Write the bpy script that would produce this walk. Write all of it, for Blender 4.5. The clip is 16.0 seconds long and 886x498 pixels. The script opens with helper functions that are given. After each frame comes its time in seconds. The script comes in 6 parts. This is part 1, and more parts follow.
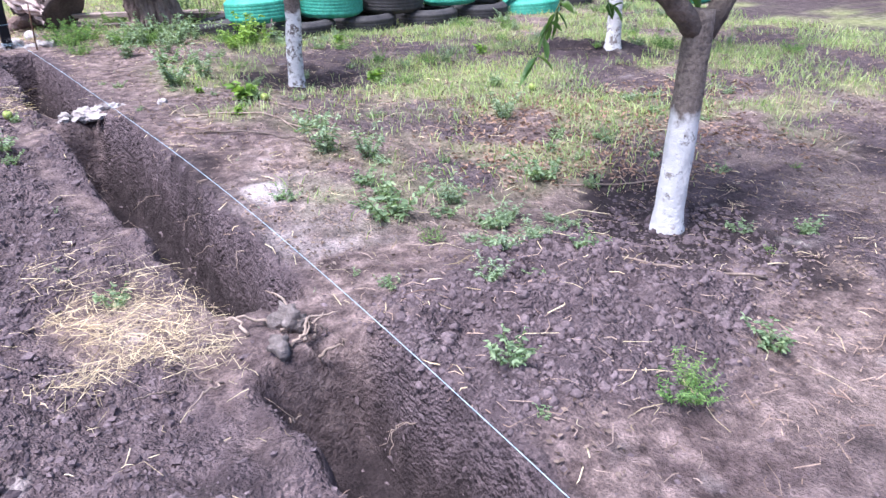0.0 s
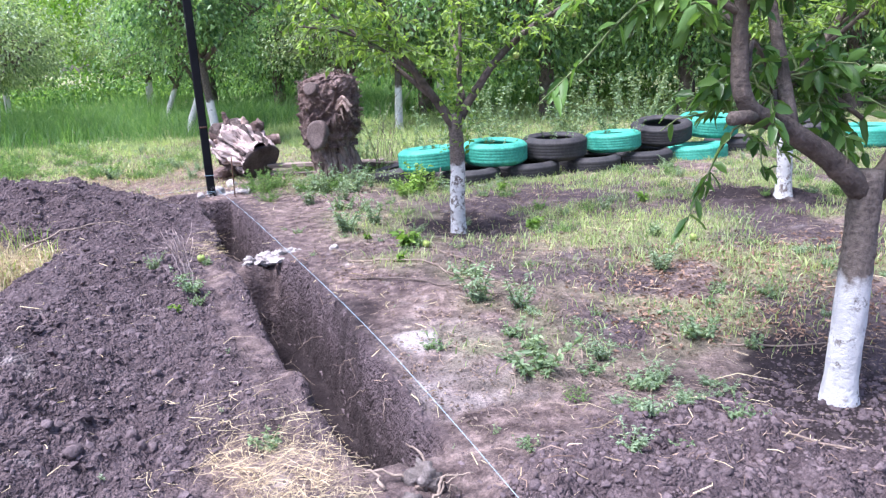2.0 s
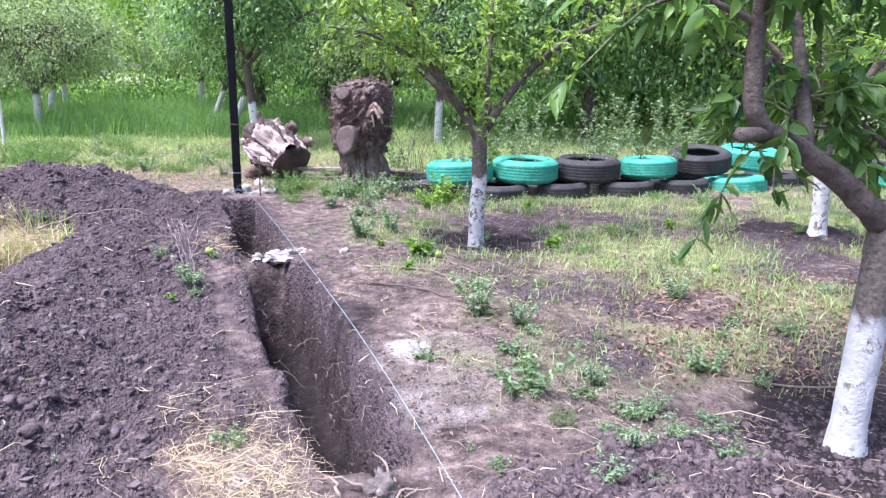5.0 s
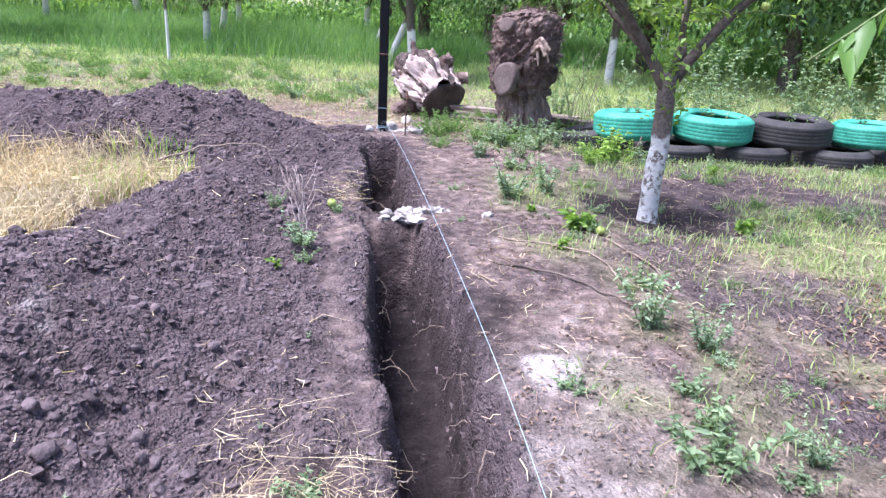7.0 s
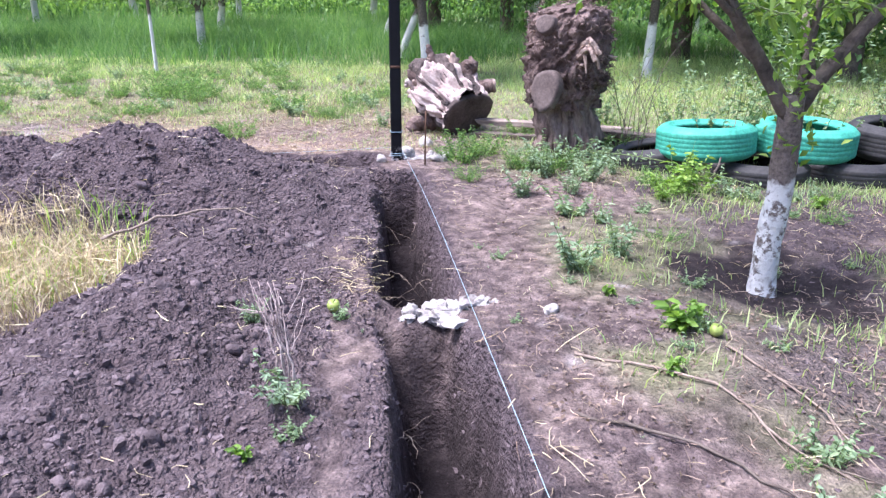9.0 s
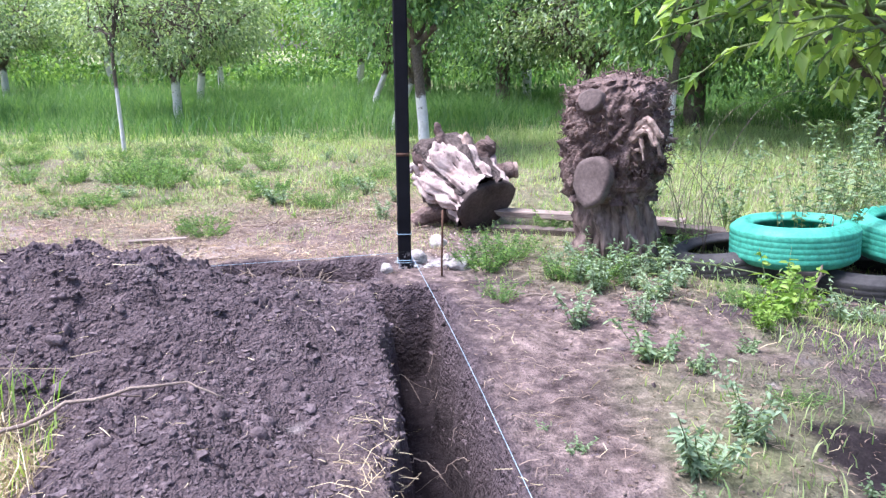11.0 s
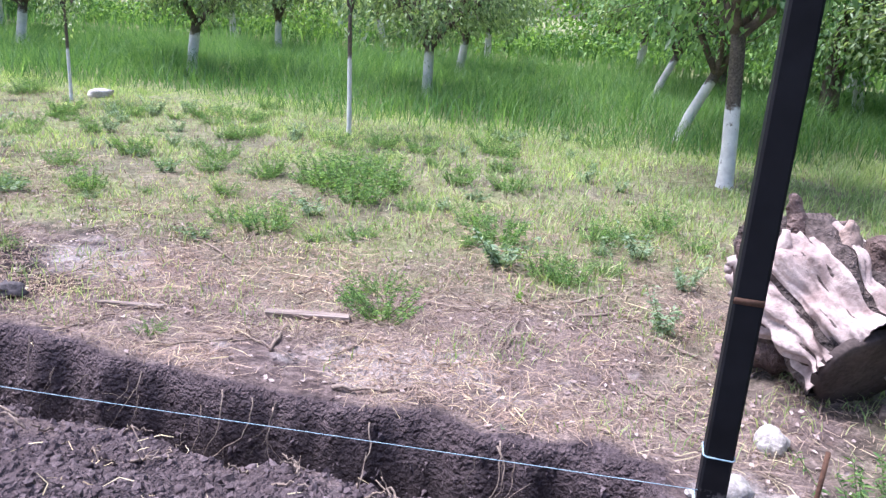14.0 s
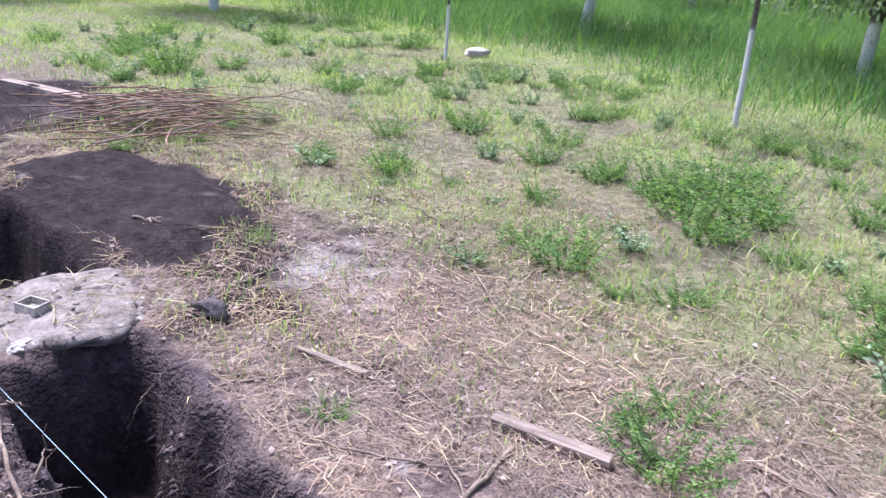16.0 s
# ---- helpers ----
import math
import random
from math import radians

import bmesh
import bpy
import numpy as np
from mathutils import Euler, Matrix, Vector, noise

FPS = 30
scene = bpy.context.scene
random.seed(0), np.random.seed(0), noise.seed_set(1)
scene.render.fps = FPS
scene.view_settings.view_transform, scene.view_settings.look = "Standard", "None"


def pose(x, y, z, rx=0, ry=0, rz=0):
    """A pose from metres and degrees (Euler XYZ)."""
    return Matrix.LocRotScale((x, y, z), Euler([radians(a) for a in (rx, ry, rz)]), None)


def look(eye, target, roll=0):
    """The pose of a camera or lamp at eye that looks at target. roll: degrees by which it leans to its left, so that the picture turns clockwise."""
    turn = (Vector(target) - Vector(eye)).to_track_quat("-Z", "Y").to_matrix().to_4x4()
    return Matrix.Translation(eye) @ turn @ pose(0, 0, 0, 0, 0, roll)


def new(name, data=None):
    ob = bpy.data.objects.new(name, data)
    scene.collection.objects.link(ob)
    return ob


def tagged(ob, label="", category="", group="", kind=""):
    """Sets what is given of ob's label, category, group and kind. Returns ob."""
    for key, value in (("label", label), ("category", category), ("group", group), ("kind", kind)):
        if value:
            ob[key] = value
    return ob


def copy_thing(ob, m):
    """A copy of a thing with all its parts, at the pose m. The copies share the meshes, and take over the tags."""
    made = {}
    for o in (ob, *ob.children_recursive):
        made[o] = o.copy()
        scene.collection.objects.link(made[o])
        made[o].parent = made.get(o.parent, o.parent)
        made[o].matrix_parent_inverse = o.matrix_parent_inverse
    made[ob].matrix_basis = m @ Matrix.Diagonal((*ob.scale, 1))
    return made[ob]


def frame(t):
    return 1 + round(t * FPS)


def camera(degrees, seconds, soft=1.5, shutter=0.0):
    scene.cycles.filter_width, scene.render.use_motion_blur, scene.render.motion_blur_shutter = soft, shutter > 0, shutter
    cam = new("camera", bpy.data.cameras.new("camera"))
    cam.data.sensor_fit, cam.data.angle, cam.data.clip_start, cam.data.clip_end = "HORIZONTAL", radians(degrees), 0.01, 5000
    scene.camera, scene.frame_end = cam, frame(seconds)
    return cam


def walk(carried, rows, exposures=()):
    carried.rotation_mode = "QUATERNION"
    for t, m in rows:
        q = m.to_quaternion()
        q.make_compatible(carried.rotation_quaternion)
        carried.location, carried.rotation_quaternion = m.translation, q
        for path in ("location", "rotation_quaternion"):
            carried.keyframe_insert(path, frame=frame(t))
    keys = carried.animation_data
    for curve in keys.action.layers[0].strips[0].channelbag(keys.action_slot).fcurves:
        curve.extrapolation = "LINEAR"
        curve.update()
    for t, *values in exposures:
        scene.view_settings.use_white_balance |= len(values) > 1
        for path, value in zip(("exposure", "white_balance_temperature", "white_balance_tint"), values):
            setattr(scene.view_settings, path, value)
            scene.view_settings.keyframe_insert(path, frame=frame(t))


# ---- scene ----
cam = camera(60.1, 16.0, soft=1.35, shutter=0.08)
PATH = [
    (0, (-0.213, -7.327, 1.079), (0.71, -5.763, 0.243), -0.9),
    (0.5, (-0.152, -7.326, 1.144), (0.537, -5.579, 0.456), -2.0),
    (1, (-0.137, -7.343, 1.162), (0.49, -5.535, 0.581), -2.9),
    (1.5, (-0.139, -7.354, 1.169), (0.47, -5.523, 0.642), -3.5),
    (2, (-0.14, -7.361, 1.165), (0.452, -5.517, 0.669), -3.2),
    (2.5, (-0.139, -7.366, 1.172), (0.439, -5.512, 0.695), -2.7),
    (3, (-0.147, -7.369, 1.176), (0.442, -5.514, 0.714), -1.9),
    (3.2, (-0.156, -7.368, 1.179), (0.431, -5.512, 0.722), -1.5),
    (5.3, (0.114, -7.294, 1.081), (0.557, -5.395, 0.636), 1.5),
    (5.5, (0.152, -7.232, 1.083), (0.531, -5.327, 0.607), 2.0),
    (6, (0.197, -6.97, 1.052), (0.52, -5.074, 0.504), 3.6),
    (6.5, (0.192, -6.756, 1.088), (0.442, -4.861, 0.497), 4.0),
    (7, (0.199, -6.522, 1.064), (0.307, -4.622, 0.449), 2.9),
    (7.5, (0.233, -6.198, 1.087), (0.215, -4.302, 0.45), 1.3),
    (8, (0.182, -5.899, 1.078), (0.24, -4.024, 0.385), 1.9),
    (8.5, (0.135, -5.621, 1.132), (0.253, -3.757, 0.418), 1.9),
    (9, (0.145, -5.288, 1.163), (0.21, -3.4, 0.505), 0.2),
    (9.5, (0.129, -5.061, 1.222), (0.179, -3.147, 0.644), -0.9),
    (9.7, (0.094, -4.944, 1.221), (0.176, -3.023, 0.668), -0.8),
    (11.8, (-0.02, -3.447, 1.158), (0.091, -1.515, 0.654), -0.3),
    (12, (-0.021, -3.242, 1.171), (0.087, -1.313, 0.656), -0.1),
    (12.5, (-0.019, -2.939, 1.228), (0.012, -1.013, 0.691), -0.2),
    (13, (-0.082, -2.591, 1.224), (-0.175, -0.673, 0.665), -0.0),
    (13.2, (-0.1, -2.443, 1.258), (-0.251, -0.533, 0.685), -0.2),
    (13.5, (-0.179, -2.277, 1.248), (-0.434, -0.379, 0.671), 1.5),
    (14, (-0.255, -1.935, 1.262), (-0.767, -0.096, 0.666), 3.7),
    (14.5, (-0.32, -1.609, 1.272), (-0.86, 0.212, 0.646), 1.2),
    (15, (-0.352, -1.277, 1.247), (-0.974, 0.508, 0.591), 0.5),
    (15.5, (-0.423, -0.93, 1.258), (-1.369, 0.683, 0.549), 3.3),
    (16, (-0.565, -0.643, 1.271), (-1.884, 0.656, 0.515), 3.7),
]
walk(cam, [(t, look(eye, target, roll)) for t, eye, target, roll in PATH],
     exposures=[(0, 1.3, 5760, 18.8), (3.0, 1.34, 5760, 18.8), (9.5, 1.40, 5760, 18.8), (12.5, 1.36, 5760, 18.8), (14.0, 1.2, 5760, 18.8), (15.5, 1.06, 5760, 18.8), (16.0, 1.08, 5760, 18.8)])

# ---- world, sun, exposure ----
world = bpy.data.worlds.new("sky")
scene.world = world
world.use_nodes = True
wn = world.node_tree.nodes
sky = wn.new("ShaderNodeTexSky")
sky.sky_type = 'NISHITA'
sky.sun_disc = False
sky.sun_elevation = radians(64)
sky.sun_rotation = radians(266)
sky.dust_density = 3.0
wn["Background"].inputs[1].default_value = 0.125
world.node_tree.links.new(sky.outputs[0], wn["Background"].inputs[0])
sun = new("sun", bpy.data.lights.new("sun", 'SUN'))
sun.data.energy = 3.4
sun.data.angle = radians(26)
sun.data.color = (1.0, 0.97, 0.93)
sun.matrix_world = look((-3.4, -0.25, 7.8), (0.0, 0.0, 0.0))

# ---- numeric helpers ----
rng = np.random.default_rng(7)


def hash2(i, j, s):
    h = np.sin(i * 127.1 + j * 311.7 + s * 74.7) * 43758.5453
    return h - np.floor(h)


def vnoise(x, y, s=0):
    i, j = np.floor(x), np.floor(y)
    u, v = x - i, y - j
    u, v = u * u * (3 - 2 * u), v * v * (3 - 2 * v)
    a, b = hash2(i, j, s), hash2(i + 1, j, s)
    c, d = hash2(i, j + 1, s), hash2(i + 1, j + 1, s)
    return (a * (1 - u) + b * u) * (1 - v) + (c * (1 - u) + d * u) * v - 0.5


def fbm(x, y, size, s=0, octaves=4):
    total, amp, f = 0 * x, 1.0, 1.0 / size
    for k in range(octaves):
        total = total + amp * vnoise(x * f, y * f, s + k)
        amp, f = amp * 0.5, f * 2.03
    return total


def sstep(a, b, x):
    u = np.clip((x - a) / (b - a), 0, 1)
    return u * u * (3 - 2 * u)


def bump(x, y, cx, cy, sx, sy):
    return np.exp(-((x - cx) / sx) ** 2 - ((y - cy) / sy) ** 2)


# ---- the lie of the land ----
def trench_axis(y):
    return -0.078 * (y + 0.4)


def trench_masks(x, y):
    """How far each point lies inside the long trench, the cross trench and the far pit (0 to 1)."""
    wob = 0.06 * fbm(x, y, 0.35, 11, 3) + 0.014 * fbm(x, y, 0.09, 12, 2)
    half = 0.122 + 0.03 * sstep(-5.0, -6.0, y)
    d = half - np.abs(x - trench_axis(y) + 0.02 * fbm(y, y, 0.8, 5, 2)) + wob
    along = np.minimum(-0.42 - y + wob, y + 9.6)
    m1 = sstep(-0.055, 0.05, np.minimum(d, along))
    d2 = np.minimum(0.17 - y, y + 0.22) + 2.0 * wob
    along2 = np.minimum(-0.17 - x, x + 2.8) + wob
    m2 = sstep(-0.05, 0.05, np.minimum(d2, along2))
    d3 = np.minimum(np.minimum(0.24 - y, y + 0.25), np.minimum(-3.22 - x, x + 4.4)) + 1.2 * wob
    near = sstep(-0.10, -0.05, np.maximum(np.maximum(np.minimum(d, along), np.minimum(d2, along2)), d3))
    return m1, m2, sstep(-0.03, 0.035, d3), near


def dry_patch(x, y):
    """Where the old grass was left between the spoil heaps."""
    return np.maximum(bump(x, y, -1.75, -2.3, 0.75, 0.6), bump(x, y, -2.0, -3.35, 0.75, 0.95))


def rings(x, y):
    """Dug earth round the fruit trees."""
    return bump(x, y, 1.72, -2.25, 0.5, 0.42) + bump(x, y, 3.9, -2.75, 0.45, 0.4) + 0.8 * bump(x, y, 2.05, -5.35, 0.6, 0.5)


def heaps(x, y):
    """Loose spoil thrown out of the trenches."""
    h = 0.42 * bump(x, y, -1.3, -1.22, 0.92, 0.58)
    h = np.maximum(h, 0.36 * bump(x, y, -2.25, -1.2, 0.85, 0.56))
    h = np.maximum(h, 0.28 * bump(x, y, -3.6, -1.2, 0.9, 0.6))
    h = np.maximum(h, 0.17 * bump(x, y, -0.78, -1.95, 0.33, 0.75))
    h = np.maximum(h, 0.20 * bump(x, y, -0.82, -3.1, 0.42, 0.9))
    h = np.maximum(h, 0.30 * bump(x, y, -1.05, -4.4, 0.52, 0.95))
    h = np.maximum(h, 0.16 * bump(x, y, -1.25, -6.0, 0.7, 1.0))
    h = np.maximum(h, 0.07 * bump(x, y, -0.8, -0.55, 0.55, 0.35))
    h = np.maximum(h, 0.12 * bump(x, y, 1.15, -5.75, 0.6, 0.42))
    h = np.maximum(h, 0.08 * bump(x, y, 3.9, -2.7, 0.45, 0.42))
    h = np.maximum(h, 0.05 * sstep(0.2, 0.7, bump(x, y, -4.05, 0.72, 1.0, 0.5) + 0.25 * fbm(x, y, 0.4, 29, 3)))
    h = np.maximum(h, 0.10 * bump(x, y, -6.6, 0.7, 0.7, 0.6))
    h = h - 0.2 * bump(x, y, -1.62, -2.35, 0.45, 0.5) * (h > 0) - 0.12 * bump(x, y, -1.8, -3.4, 0.45, 0.6) * (h > 0)
    return np.maximum(h, 0)


def terrain(x, y, fine=True):
    base = -0.10 * sstep(-3.4, -5.4, y) - 0.05 * sstep(0.8, 2.0, x) * sstep(-0.8, -2.4, y)
    base = base - 0.07 * bump(x, y, -1.5, 0.9, 1.2, 0.7) + 0.02 * fbm(x, y, 1.3, 3, 3)
    base = base - 0.06 * bump(x, y, 1.65, -2.3, 0.42, 0.4) - 0.05 * sstep(1.3, 2.2, x) * np.exp(-((y + 0.7) / 0.7) ** 2)
    far = sstep(12, 60, np.hypot(x, y))
    base = base * (1 - far)
    hp = heaps(x, y)
    soil = sstep(0.015, 0.05, hp + 0.03 * fbm(x, y, 0.3, 21, 3))
    rim = sstep(0.34, 0.16, np.abs(x - trench_axis(y) + 0.05)) * sstep(-0.2, -0.5, y) * (y > -9.7)
    work = sstep(-2.3, -1.6, x + 0.5 * fbm(x, y, 0.6, 33, 3)) * sstep(-0.22, -0.42, x - trench_axis(y) + 0.2 * fbm(x, y, 0.3, 34, 3)) * sstep(-0.15, -0.35, y) * (y > -9)
    work = work * (1 - sstep(0.3, 0.6, dry_patch(x, y))) * (1 - sstep(0.35, 0.7, bump(x, y, 0.0, -5.08, 0.3, 0.3)))
    soil = np.maximum(soil, 0.85 * work)
    soil = np.maximum(soil, 0.75 * rim * sstep(-0.18, 0.1, fbm(x, y, 0.25, 31, 3) + 0.12))
    z = base + hp
    if fine:
        z = z + (0.02 + 0.04 * soil) * fbm(x, y, 0.16, 41, 4) * (1 - far)
        lumpy_zone = soil * (0.35 + sstep(-0.2, 0.25, fbm(x, y, 0.5, 46, 2)))
        z = z + lumpy_zone * (0.05 * np.maximum(fbm(x, y, 0.11, 47, 3), 0) + 0.03 * np.maximum(vnoise(x / 0.05, y / 0.05, 49), 0) + 0.018 * vnoise(x / 0.026, y / 0.026, 48))
    m1, m2, m3, near = trench_masks(x, y)
    floor1 = -0.50 + 0.05 * fbm(x, y, 0.3, 51, 3) + 0.08 * sstep(-4.6, -5.2, y)
    floor1 = floor1 + (0.45 + 0.06 * fbm(x, y, 0.12, 52, 2)) * np.exp(-((y + 2.62 + 0.05 * fbm(x, y, 0.1, 54, 2)) / 0.16) ** 6)
    floor1 = floor1 + (0.34 + 0.16 * fbm(x, y, 0.12, 53, 3)) * np.exp(-((y + 5.37) / 0.23) ** 6)
    floor2 = -0.42 + 0.06 * fbm(x, y, 0.3, 61, 3) - 0.12 * sstep(-1.4, -2.2, x)
    floor2 = floor2 + 0.15 * sstep(-1.0, -0.2, x)
    z = z * (1 - m1) + np.minimum(floor1, z) * m1
    z = z * (1 - m2) + np.minimum(floor2, z) * m2
    z = z * (1 - m3) + np.minimum(-0.38 + 0.05 * fbm(x, y, 0.3, 71, 2), z) * m3
    dug = np.maximum(np.maximum(m1, m2), m3)
    if fine:
        edge = 4 * dug * (1 - dug)
        edge = edge * (1 - np.exp(-((y + 2.62) / 0.24) ** 6)) * (1 - np.exp(-((y + 5.37) / 0.32) ** 6))
        z = z + edge * (0.05 * fbm(x, y, 0.07, 77, 3) + 0.08 * fbm(x, y, 0.16, 78, 3))
    return z, np.maximum(soil, near), dug


def ground_z(x, y):
    return float(terrain(np.array([float(x)]), np.array([float(y)]))[0][0])


# ---- geometry helpers ----
class Geo:
    """Triangles gathered for one mesh."""

    def __init__(self):
        self.v, self.f, self.n = [], [], 0

    def add(self, v, f):
        v, f = np.asarray(v, float).reshape(-1, 3), np.asarray(f, int).reshape(-1, 3)
        self.v.append(v)
        self.f.append(f + self.n)
        self.n += len(v)
        return self

    def mesh(self, name, mat, smooth=True):
        me = bpy.data.meshes.new(name)
        v, f = np.concatenate(self.v), np.concatenate(self.f)
        me.vertices.add(len(v))
        me.vertices.foreach_set("co", v.astype(np.float32).ravel())
        me.loops.add(f.size)
        me.loops.foreach_set("vertex_index", f.astype(np.int32).ravel())
        me.polygons.add(len(f))
        me.polygons.foreach_set("loop_start", np.arange(0, f.size, 3, dtype=np.int32))
        me.polygons.foreach_set("use_smooth", np.full(len(f), smooth))
        me.update(calc_edges=True)
        me.validate()
        me.materials.append(mat)
        return me


def quads(q):
    q = np.asarray(q, int).reshape(-1, 4)
    return np.concatenate([q[:, [0, 1, 2]], q[:, [0, 2, 3]]])


def part(name, geo, mat, parent, label="", smooth=True):
    ob = new(name, geo.mesh(name, mat, smooth))
    ob.parent = parent
    if label:
        tagged(ob, label)
    return ob


def thing(name, m, label, category, group=""):
    ob = new(name)
    ob.empty_display_size = 0.1
    ob.matrix_basis = m
    return tagged(ob, label, category, group)


def solo(name, geo, mat, m, label, category, group="", kind="", smooth=True):
    ob = new(name, geo.mesh(name, mat, smooth))
    ob.matrix_basis = m
    return tagged(ob, label, category, group, kind)


def tube(geo, pts, radii, sides=8, rough=0.0, caps=True):
    """A bent tapered tube through pts."""
    pts = np.asarray(pts, float)
    n = len(pts)
    radii = np.broadcast_to(np.asarray(radii, float), (n,))
    t = np.gradient(pts, axis=0)
    t /= np.linalg.norm(t, axis=1)[:, None] + 1e-9
    up = np.array([0.31, 0.17, 0.93]) if abs(t[0][2]) < 0.8 else np.array([0.9, 0.3, 0.1])
    a = np.cross(t, up)
    a /= np.linalg.norm(a, axis=1)[:, None] + 1e-9
    b = np.cross(t, a)
    ang = np.linspace(0, 2 * np.pi, sides, endpoint=False)
    r = radii[:, None] * (1 + rough * rng.normal(size=(n, sides)))
    v = pts[:, None] + r[..., None] * (np.cos(ang)[None, :, None] * a[:, None] + np.sin(ang)[None, :, None] * b[:, None])
    q = []
    for i in range(n - 1):
        for j in range(sides):
            k = (j + 1) % sides
            q.append((i * sides + j, i * sides + k, (i + 1) * sides + k, (i + 1) * sides + j))
    f = quads(q)
    v = v.reshape(-1, 3)
    if caps:
        e = len(v)
        v = np.concatenate([v, pts[:1], pts[-1:]])
        last = (n - 1) * sides
        c = [(e, (j + 1) % sides, j) for j in range(sides)] + [(e + 1, last + j, last + (j + 1) % sides) for j in range(sides)]
        f = np.concatenate([f, np.array(c)])
    geo.add(v, f)
    return geo


def bend(p, q, n=6, sag=0.0, jitter=0.0):
    """Points from p to q, bowed by sag and shaken a little."""
    p, q = np.asarray(p, float), np.asarray(q, float)
    u = np.linspace(0, 1, n)[:, None]
    out = p + (q - p) * u
    out[:, 2] += sag * 4 * (u * (1 - u))[:, 0]
    if jitter:
        out[1:-1] += rng.normal(0, jitter, (n - 2, 3))
    return out


def smooth_path(pts, n=4):
    pts = np.asarray(pts, float)
    out = []
    ext = np.concatenate([[2 * pts[0] - pts[1]], pts, [2 * pts[-1] - pts[-2]]])
    for i in range(1, len(ext) - 2):
        a, b, c, d = ext[i - 1], ext[i], ext[i + 1], ext[i + 2]
        for s in np.arange(n) / n:
            out.append(0.5 * (2 * b + (c - a) * s + (2 * a - 5 * b + 4 * c - d) * s ** 2 + (3 * b - a - 3 * c + d) * s ** 3))
    out.append(pts[-1])
    return np.array(out)


def leaf_cloud(geo, centres, dirs, length, width, fold=0.25, droop=0.0, big=False):
    """Leaves, each a folded blade at a centre, pointing along dirs."""
    n = len(centres)
    d = dirs / (np.linalg.norm(dirs, axis=1)[:, None] + 1e-9)
    r = rng.normal(size=(n, 3)) * 0.7 + np.array([0, 0, 1.1])
    s = np.cross(d, r)
    s /= np.linalg.norm(s, axis=1)[:, None] + 1e-9
    up = np.cross(s, d)
    length = np.broadcast_to(length, (n,))[:, None] * rng.uniform(0.7, 1.25, (n, 1))
    width = np.broadcast_to(width, (n,))[:, None] * rng.uniform(0.8, 1.2, (n, 1))
    down = np.array([0, 0, -1.0]) * droop * length
    if big:
        rows = [(0.0, 0.04), (0.33, 0.46), (0.74, 0.36), (1.0, 0.02)]
        vs = []
        for u, w in rows:
            mid = centres + d * length * u + down * u * u
            lift = up * width * fold * (0.2 + w)
            vs += [mid - s * width * w + lift, mid, mid + s * width * w + lift]
        v = np.stack(vs, 1).reshape(-1, 3)
        q = []
        for i in range(len(rows) - 1):
            for j in range(2):
                a = i * 3 + j
                q.append((a, a + 1, a + 4, a + 3))
        f = quads(q)
        f = (f[None] + (np.arange(n) * 3 * len(rows))[:, None, None]).reshape(-1, 3)
    else:
        mid = centres + d * length * 0.45 + down * 0.3
        lift = up * width * fold
        v = np.stack([centres, mid - s * width * 0.5 + lift, centres + d * length + down, mid + s * width * 0.5 + lift], 1).reshape(-1, 3)
        f = np.array([(0, 2, 1), (0, 3, 2)])
        f = (f[None] + (np.arange(n) * 4)[:, None, None]).reshape(-1, 3)
    geo.add(v, f)
    return geo


def blades(geo, x, y, z, height, width, lean=0.35):
    """Grass blades, two segments each, at ground points."""
    n = len(x)
    a = rng.uniform(0, 2 * np.pi, n)
    h = height * rng.uniform(0.45, 1.2, n)
    l = h * lean * rng.uniform(0.2, 1.6, n)
    b = rng.uniform(0, 2 * np.pi, n)
    base = np.stack([x, y, z - 0.01], 1)
    side = np.stack([np.cos(a), np.sin(a), 0 * a], 1) * (width * rng.uniform(0.6, 1.3, n) / 2)[:, None]
    out = np.stack([np.cos(b), np.sin(b), 0 * b], 1)
    mid = base + out * (l * 0.3)[:, None] + np.array([0, 0, 1.0]) * (h * 0.6)[:, None]
    tip = base + out * l[:, None] + np.array([0, 0, 1.0]) * h[:, None]
    v = np.stack([base - side, base + side, mid + side * 0.8, mid - side * 0.8, tip], 1).reshape(-1, 3)
    f = np.array([(0, 1, 2), (0, 2, 3), (3, 2, 4)])
    geo.add(v, (f[None] + (np.arange(n) * 5)[:, None, None]).reshape(-1, 3))
    return geo


def ball(cx, cy, cz, sx, sy, sz, seed, rough=0.25, sub=2):
    """A lump: a squashed, uneven sphere."""
    bm = bmesh.new()
    bmesh.ops.create_icosphere(bm, subdivisions=sub, radius=1.0)
    off = Vector((seed * 3.7, seed * 1.3, seed * 2.1))
    v = []
    for p in bm.verts:
        k = 1 + rough * (noise.noise(p.co * 1.4 + off) + 0.5 * noise.noise(p.co * 3.1 + off))
        v.append((cx + p.co.x * k * sx, cy + p.co.y * k * sy, cz + p.co.z * k * sz))
    f = [[q.index for q in p.verts] for p in bm.faces]
    bm.free()
    return v, f


